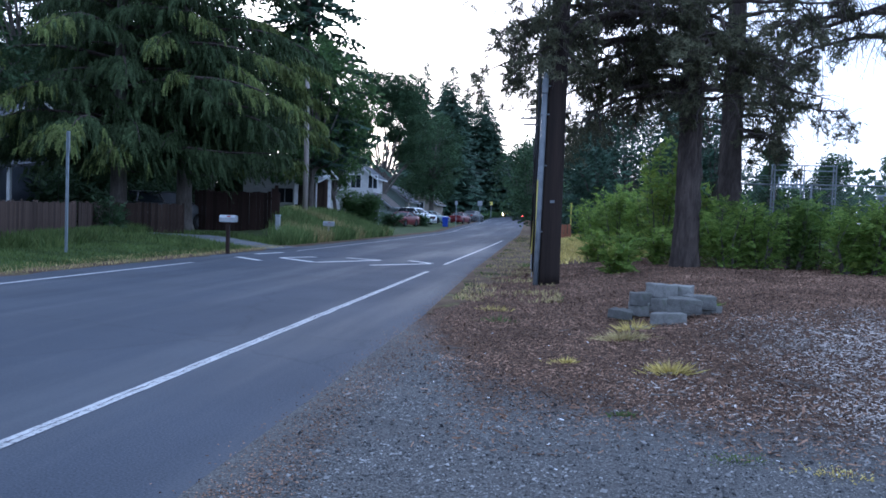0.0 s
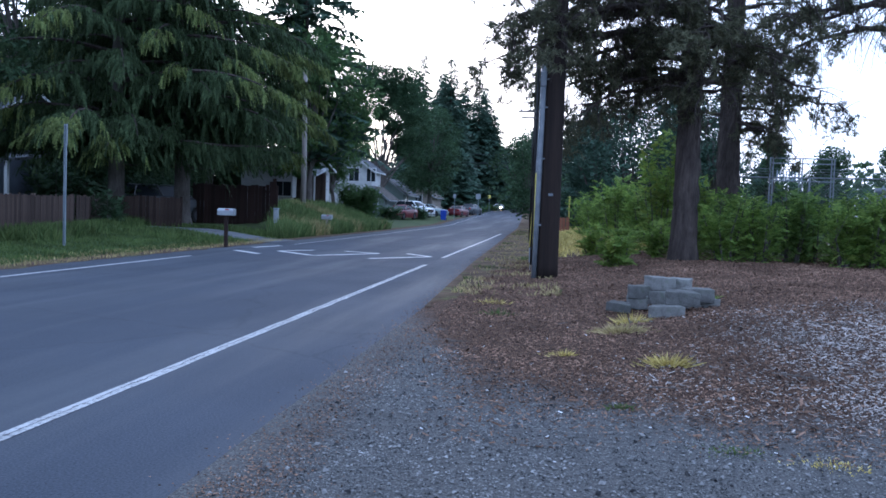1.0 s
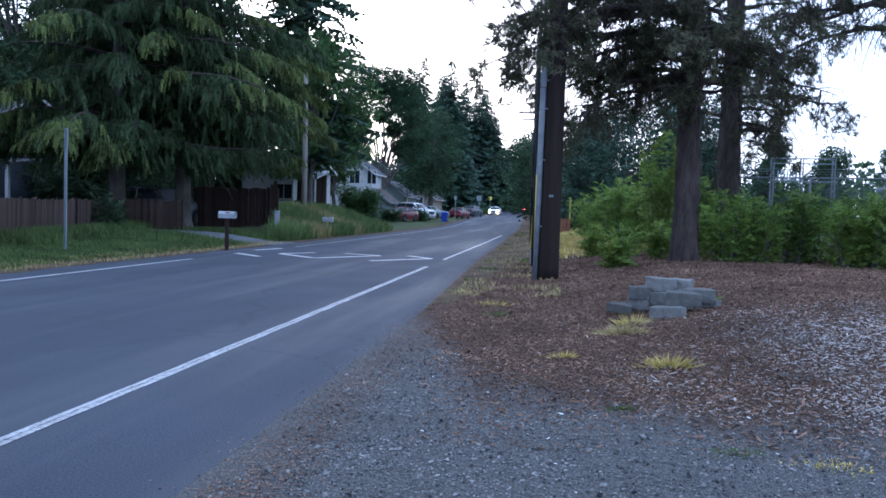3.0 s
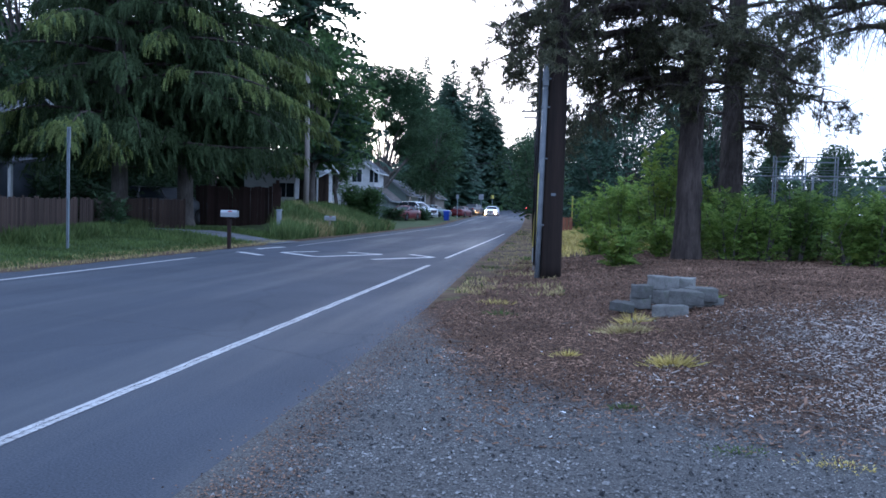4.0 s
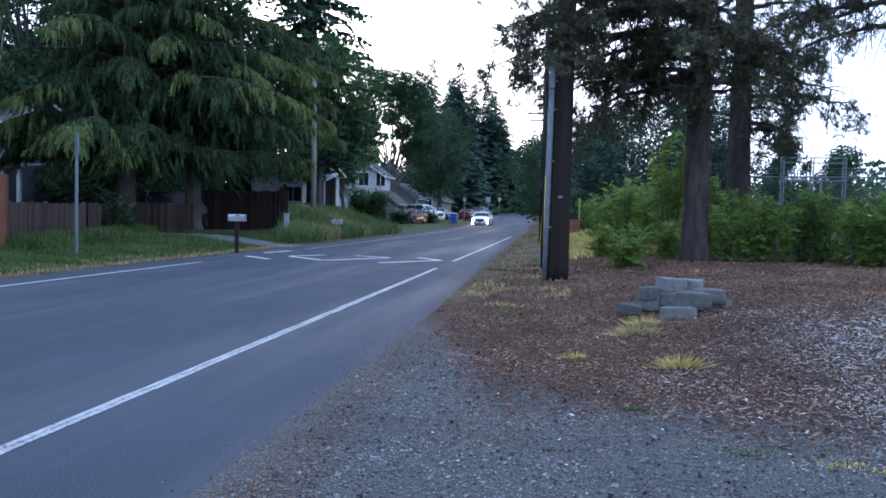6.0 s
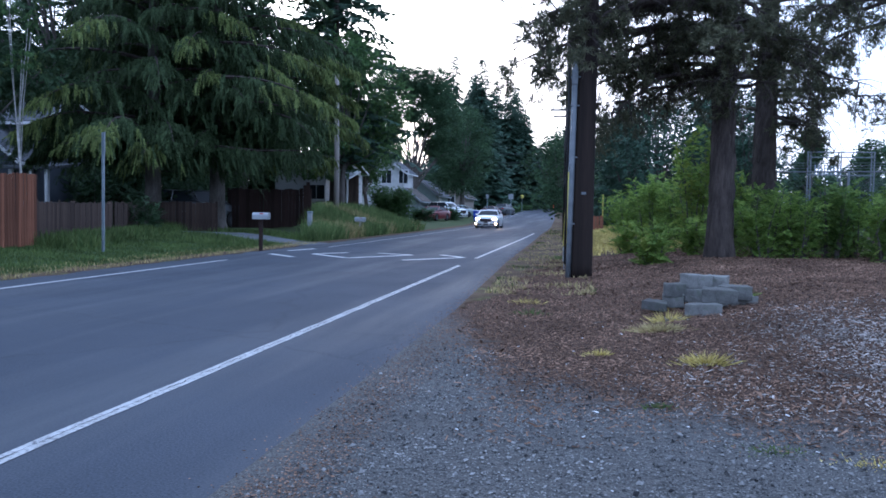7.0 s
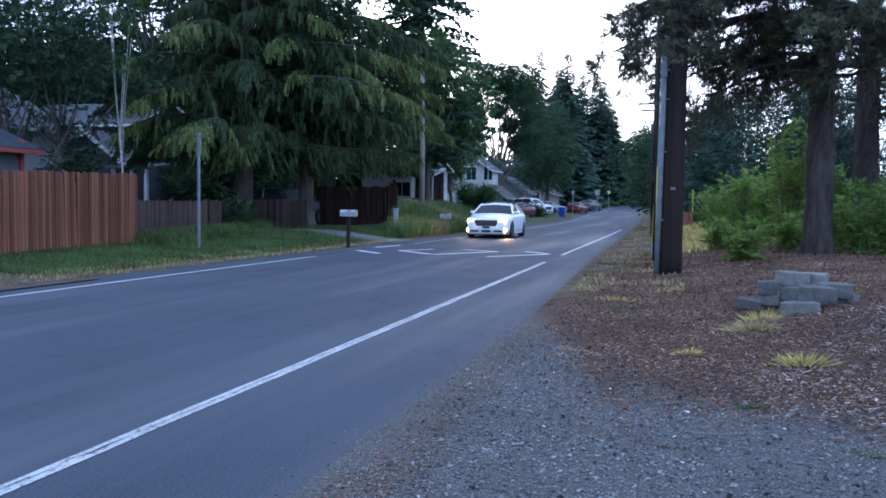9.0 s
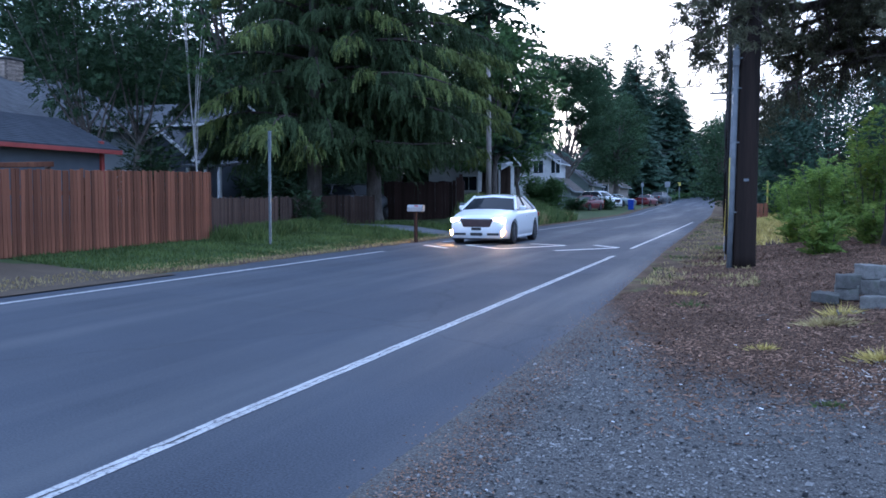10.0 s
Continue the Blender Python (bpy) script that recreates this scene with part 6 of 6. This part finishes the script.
shrub(-12.2, 54.5, 2.3, 3.0, 340, "rounded green bush beside the tall grass", n=1500, size=0.34, stems=9, mat_=BROAD_LEAF)
shrub(-13.3, 56.5, 2.0, 2.6, 341, "rounded green bush beside the tall grass", n=1100, size=0.34, stems=9, mat_=BROAD_LEAF)
for i, (X, Y, H, W) in enumerate([(-14.6, 76, 1.3, 2.2), (-12.9, 84, 1.3, 2.2), (-11.6, 135, 1.4, 3), (-12.3, 160, 1.6, 3), (-11.9, 178, 1.6, 4)]):
    shrub(X, Y, H, W, 345 + i, "low dark clipped bush at a driveway", n=500, size=0.4, stems=8, mat_=BROAD_DARK if i < 2 else BROAD_LEAF)
for i, (X, Y, H, W) in enumerate([(-15.6, 23.4, 1.0, 1.2), (-15.2, 27.5, 1.4, 1.4), (-16.6, 30, 1.2, 1.4)]):
    shrub(X, Y, H, W, 352 + i, "dark weedy bush growing against the fence", n=300, size=0.26, mat_=BROAD_DARK)
# shrubs added in the darkest leaves to blacken the shaded ground behind the fence
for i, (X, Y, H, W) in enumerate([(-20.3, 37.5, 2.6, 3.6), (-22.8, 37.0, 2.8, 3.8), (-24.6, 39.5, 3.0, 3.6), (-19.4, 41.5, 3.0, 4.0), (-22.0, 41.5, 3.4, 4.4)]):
    shrub(X, Y, H, W, 370 + i, "dark leafy undergrowth added to deepen the shade under the cedars", n=900, size=0.34, stems=9, mat_=BROAD_DEEP)
# woods that close the view
rng = np.random.default_rng(77)
O, D, S = [], [], []
for a, b, n, hh in (((-140, 215), (-19, 275), 4200, 22), ((-3, 190), (120, 170), 4200, 13), ((-150, 110), (-70, 70), 1800, 17), ((-80, 58), (-27, 70), 2800, 21), ((45, 120), (120, 60), 1500, 11)):
    u = rng.uniform(0, 1, n)
    x = a[0] + (b[0] - a[0]) * u + rng.normal(0, 3, n)
    y = a[1] + (b[1] - a[1]) * u + rng.normal(0, 3, n)
    top = hh * (0.6 + 0.4 * np.array([noise.noise(Vector((v * 45, hh, 2))) for v in u]))
    z = np.abs(rng.uniform(0, 1, n)) ** 0.8 * top
    O.append(np.stack([x, y, z + rise(np.minimum(y, 262))], 1))
    D.append(rng.normal(0, 1, (n, 3)) + (0, 0, -0.3))
O, D = np.concatenate(O), np.concatenate(D)
V, F = scatter(*SPRAY_FAR, O, scaled(basis(D, rng), rng.uniform(1.8, 3.4, len(O))))
tagged(make("far_wood", V, F, BROAD_DARK), "dark green woods closing the view", "woods", kind="stuff")



# ---------------------------------------------------------------- loose ground cover
rng = np.random.default_rng(500)


def nz2(x, y, s, o=0.0):
    return np.array([noise.noise(Vector((a * s, b * s, o))) for a, b in zip(x, y)])


# wood chips: thin splinters lying at all angles
CH = (np.array([(-0.5, -0.5, -0.1), (0.5, -0.42, -0.1), (0.42, 0.5, -0.1), (-0.35, 0.45, -0.1), (-0.05, -0.5, 0.5), (0.06, 0.5, 0.45)]),
      np.array([(0, 4, 5, 3), (4, 1, 2, 5)]))
n = 230000
X = rng.uniform(-1.3, 9.0, n)
Y = 4.6 + 19 * rng.uniform(0, 1, n) ** 1.45
keep = (Y > np.array([mulch_from(x) for x in X]) + rng.normal(0, 1, n) * (0.42 + 0.75 * np.clip(0.5 - X, 0, 1)) - 0.1) & (X < Y * 0.62)
X, Y = X[keep], Y[keep]
pale = 0.8 * nz2(X, Y, 0.7, 4.0) + 0.75 * np.minimum(X - 1.25, 1.1) - 0.4 * np.maximum(0, Y - 7.9) - 0.6 * np.maximum(0, 5.5 - Y) + rng.normal(0, 0.38, len(X)) > 0.42
for msk, mt, nm, lb in ((~pale, CHIP, "bark_chips", "reddish-brown bark chips strewn over the bank"), (pale, CHIP_PALE, "weathered_chips", "weathered pale grey wood chips on the bank")):
    x, y = X[msk], Y[msk]
    k = len(x)
    longer = 1.1 if mt is CHIP_PALE else 1.0
    O = np.stack([x, y, gz(x, y) + 0.018], 1)
    D = np.stack([rng.normal(0, 1, k), rng.normal(0, 1, k), rng.normal(0, 0.28, k)], 1)
    L = rng.lognormal(math.log(0.0165), 0.55, k).clip(0.006, 0.1) * np.interp(y, [8, 20], [1.0, 1.6]) * longer
    M = basis(D, rng, roll=0.5) * np.stack([L * rng.uniform(0.14, 0.45, k), L, rng.uniform(0.006, 0.012, k)], 1)[:, :, None]
    V, F = scatter(*CH, O, M)
    tagged(make(nm, V, F, mt), lb, "wood chips", kind="stuff")

# gravel stones
OC = (np.array([(1, 0.1, -0.2), (-0.9, -0.1, -0.1), (0.1, 1, -0.2), (-0.1, -0.9, -0.15), (0.35, 0.1, 0.7), (-0.3, -0.1, 0.6)]) * 0.5,
      np.array([(0, 2, 4), (2, 5, 4), (2, 1, 5), (1, 3, 5), (3, 4, 5), (3, 0, 4)]))
n = 90000
Y = 2.6 + 5.2 * rng.uniform(0, 1, n) ** 1.25
X = rng.uniform(-1.75, 3.9, n)
lim = np.array([mulch_from(x) for x in X])
keep = (Y < lim + rng.normal(0.1, 0.6, n)) & (X > edge_east(Y) + rng.normal(0.06, 0.09, n)) & (X < Y * 0.75)
X, Y = X[keep], Y[keep]
k = len(X)
r = rng.lognormal(math.log(0.0088), 0.5, k).clip(0.004, 0.04)
O = np.stack([X, Y, gz(X, Y) + 0.005 + 0.25 * r], 1)
M = basis(np.stack([rng.normal(0, 1, k), rng.normal(0, 1, k), rng.normal(0, 0.25, k)], 1), rng, roll=0.4) * np.stack([r * rng.uniform(0.7, 1.3, k), r * rng.uniform(0.7, 1.3, k), r * rng.uniform(0.5, 1, k)], 1)[:, :, None]
V, F = scatter(*OC, O, M)
tagged(make("gravel_stones", V, F, STONE), "loose grey gravel stones on the shoulder", "gravel", kind="stuff")

# crumbs of asphalt and bark along the road's edge
n = 14000
Y = 2.8 + 26 * rng.uniform(0, 1, n) ** 1.7
X = edge_east(Y) + rng.normal(0.1, 0.14, n)
r = rng.uniform(0.005, 0.015, n)
O = np.stack([X, Y, gz(X, Y) + 0.014], 1)
M = basis(np.stack([rng.normal(0, 1, n), rng.normal(0, 1, n), rng.normal(0, 0.25, n)], 1), rng, roll=0.4) * np.stack([r, r * 1.4, r * 0.6], 1)[:, :, None]
V, F = scatter(*OC, O, M)
tagged(make("edge_litter", V, F, CHIP), "brown grit and bark crumbs along the asphalt edge", "grit", kind="stuff")

# pale scraps and twigs
n = 60
Y = 3.2 + 7 * rng.uniform(0, 1, n)
X = rng.uniform(-1.2, 3.5, n)
L = rng.uniform(0.012, 0.03, n)
O = np.stack([X, Y, gz(X, Y) + 0.024], 1)
M = basis(np.stack([rng.normal(0, 1, n), rng.normal(0, 1, n), rng.normal(0, 0.2, n)], 1), rng, roll=0.4) * np.stack([L * 0.5, L, L * 0.3], 1)[:, :, None]
V, F = scatter(*CH, O, M)
tagged(make("pale_scraps", V, F, PALE_BIT), "small pale scraps scattered on the gravel", "litter", kind="stuff")
for i, (x, y, a, L) in enumerate([(-0.83, 8.1, 0.5, 0.22), (0.9, 6.2, 0.2, 0.3), (1.9, 6.6, -0.4, 0.35), (2.3, 7.9, 0.9, 0.3), (2.8, 8.6, -0.2, 0.4), (0.2, 9.6, 1.1, 0.25)]):
    p = np.array([(x + math.cos(a) * L * (s - 0.5), y + math.sin(a) * L * (s - 0.5) + 0.02 * math.sin(s * 5), float(gz(x, y)) + 0.035) for s in np.linspace(0, 1, 5)])
    V, F = tube(p, [0.006, 0.006, 0.005, 0.004, 0.002], 5)
    tagged(make("twig", V, F, BARK_GREY), "thin dry twig lying on the ground", "twig", "fallen twigs")

# lawn
n = 38000
X, Y = rng.uniform(-15.5, -10.0, n), rng.uniform(11.5, 28.5, n)
keep = (X < -10.05 + nz2(X, Y, 0.7) * 0.35) & (Y > 12.0 + 0.25 * (X + 10))
X, Y = X[keep], Y[keep]
blades("lawn_grass", X, Y, 0.1, 0.02, GRASS_LEAF, "short green lawn grass", 501)
n = 4200
X, Y = rng.uniform(-10.7, -9.65, n), rng.uniform(6, 30, n)
blades("dry_roadside_grass", X, Y, 0.09, 0.018, DRY_LEAF, "dry yellow grass along the asphalt edge", 502)
n = 9000
t = rng.uniform(0, 1, n)
X = np.interp(t, [0, 0.4, 0.6, 1], [-13.0, -14.2, -15.2, -17.5]) + rng.normal(0.25, 0.3, n)
Y = np.interp(t, [0, 0.4, 0.6, 1], [18.7, 24, 27, 33.5]) + rng.normal(-0.1, 0.3, n)
blades("fence_weeds", X, Y, 0.42, 0.03, GRASS_LEAF, "tall green weeds along the low fence", 503)
n = 15000
X, Y = rng.uniform(-19, -10.3, n), rng.uniform(24.5, 34, n)
keep = ~((Y > 27.6 - 0.28 * (X + 10)) & (Y < 31.0 - 0.36 * (X + 10)))
blades("rough_grass", X[keep], Y[keep], 0.22, 0.03, GRASS_LEAF, "rough green grass under the cedars", 504)

# tall grass bank
n = 42000
Y = 31.5 + 22 * rng.uniform(0, 1, n) ** 1.1
X = edge_west(Y) - 0.5 - 5.2 * rng.uniform(0, 1, n) ** 1.1
keep = (Y > 31.6 - 0.36 * (X + 10)) & (X > -0.335 * Y + rng.normal(0, 0.2, n))
X, Y = X[keep], Y[keep]
dry = nz2(X, Y, 0.35, 3) + rng.normal(0, 0.18, len(X)) > 0.36
blades("tall_grass", X[~dry], Y[~dry], 0.72, 0.035, TALL_LEAF, "tall green meadow grass on the roadside bank", 505, 0.22)
blades("tall_dry_grass", X[dry], Y[dry], 0.75, 0.03, DRY_LEAF, "tall straw-coloured grass among the green", 506, 0.25)

# verge on the east side
n = 16000
Y = 13 + 57 * rng.uniform(0, 1, n) ** 1.5
X = edge_east(Y) + 0.15 + 1.7 * rng.uniform(0, 1, n)
d = nz2(X, Y, 0.8, 9)
keep = d + rng.normal(0, 0.18, n) > 0.1
X, Y, d = X[keep], Y[keep], d[keep]
g = d + rng.normal(0, 0.1, len(d)) > 0.3
blades("verge_dry_grass", X[~g], Y[~g], 0.1, 0.02, DRY_LEAF, "sparse dry grass on the dirt verge", 507, 0.5)
blades("verge_green_grass", X[g], Y[g], 0.12, 0.02, GRASS_LEAF, "sparse green grass on the dirt verge", 508, 0.5)
n = 6000
Y = 24 + 40 * rng.uniform(0, 1, n)
X = edge_east(Y) + 2.0 + 3.0 * rng.uniform(0, 1, n)
blades("far_verge_grass", X, Y, 0.22, 0.035, TUFT_LEAF, "pale grass below the shrubs", 509, 0.4)


def tuft(x, y, r, h, n, mat_, label, seed):
    q = np.random.default_rng(seed)
    X, Y = x + q.normal(0, r * 0.5, n), y + q.normal(0, r * 0.35, n)
    blades("grass_tuft", X, Y, h, 0.008, mat_, label, seed, 1.0, "stuff", "grass tuft", 0.01)


tuft(1.03, 7.12, 0.17, 0.12, 260, TUFT_LEAF, "yellowing tuft of grass in the bark mulch", 520)
tuft(0.78, 8.9, 0.22, 0.12, 360, DRY_LEAF, "dry straw-coloured tuft beside the concrete blocks", 521)
tuft(0.95, 9.5, 0.14, 0.15, 150, TUFT_LEAF, "yellowing tuft of grass beside the concrete blocks", 527)
tuft(0.17, 7.6, 0.1, 0.07, 90, TUFT_LEAF, "small yellow-green tuft in the dirt", 522)
tuft(1.9, 11.2, 0.18, 0.2, 260, SHRUB_LEAF, "green weeds growing behind the concrete blocks", 523)
tuft(0.52, 5.65, 0.1, 0.04, 90, GRASS_LEAF, "small green weed in the gravel", 524)
tuft(1.05, 4.75, 0.2, 0.02, 160, GRASS_LEAF, "flat mossy patch in the gravel", 525)
tuft(1.55, 4.6, 0.2, 0.02, 140, TUFT_LEAF, "flat yellowish moss patch in the gravel", 526)
tuft(-0.6, 10.6, 0.2, 0.1, 90, GRASS_LEAF, "green weed tuft on the verge", 528)
tuft(-0.75, 11.9, 0.25, 0.1, 90, TUFT_LEAF, "yellow-green tuft on the verge", 529)
tuft(2.55, 6.1, 0.15, 0.06, 120, GRASS_LEAF, "small green weed in the bark mulch", 530)



def motions():
    """All that moves: the white car comes on and slows, a dark car drives away."""
    walk(white_car, [car_row(*q) for q in CAR])
    rows = []
    for t, y in ((0, 150), (5, 195), (10, 232)):
        rows.append((t, pose(-4.8 + 0.45 * float(bend(y)), y, float(rise(y)), 0, 0, 186)))
    walk(away_car, rows)


motions()
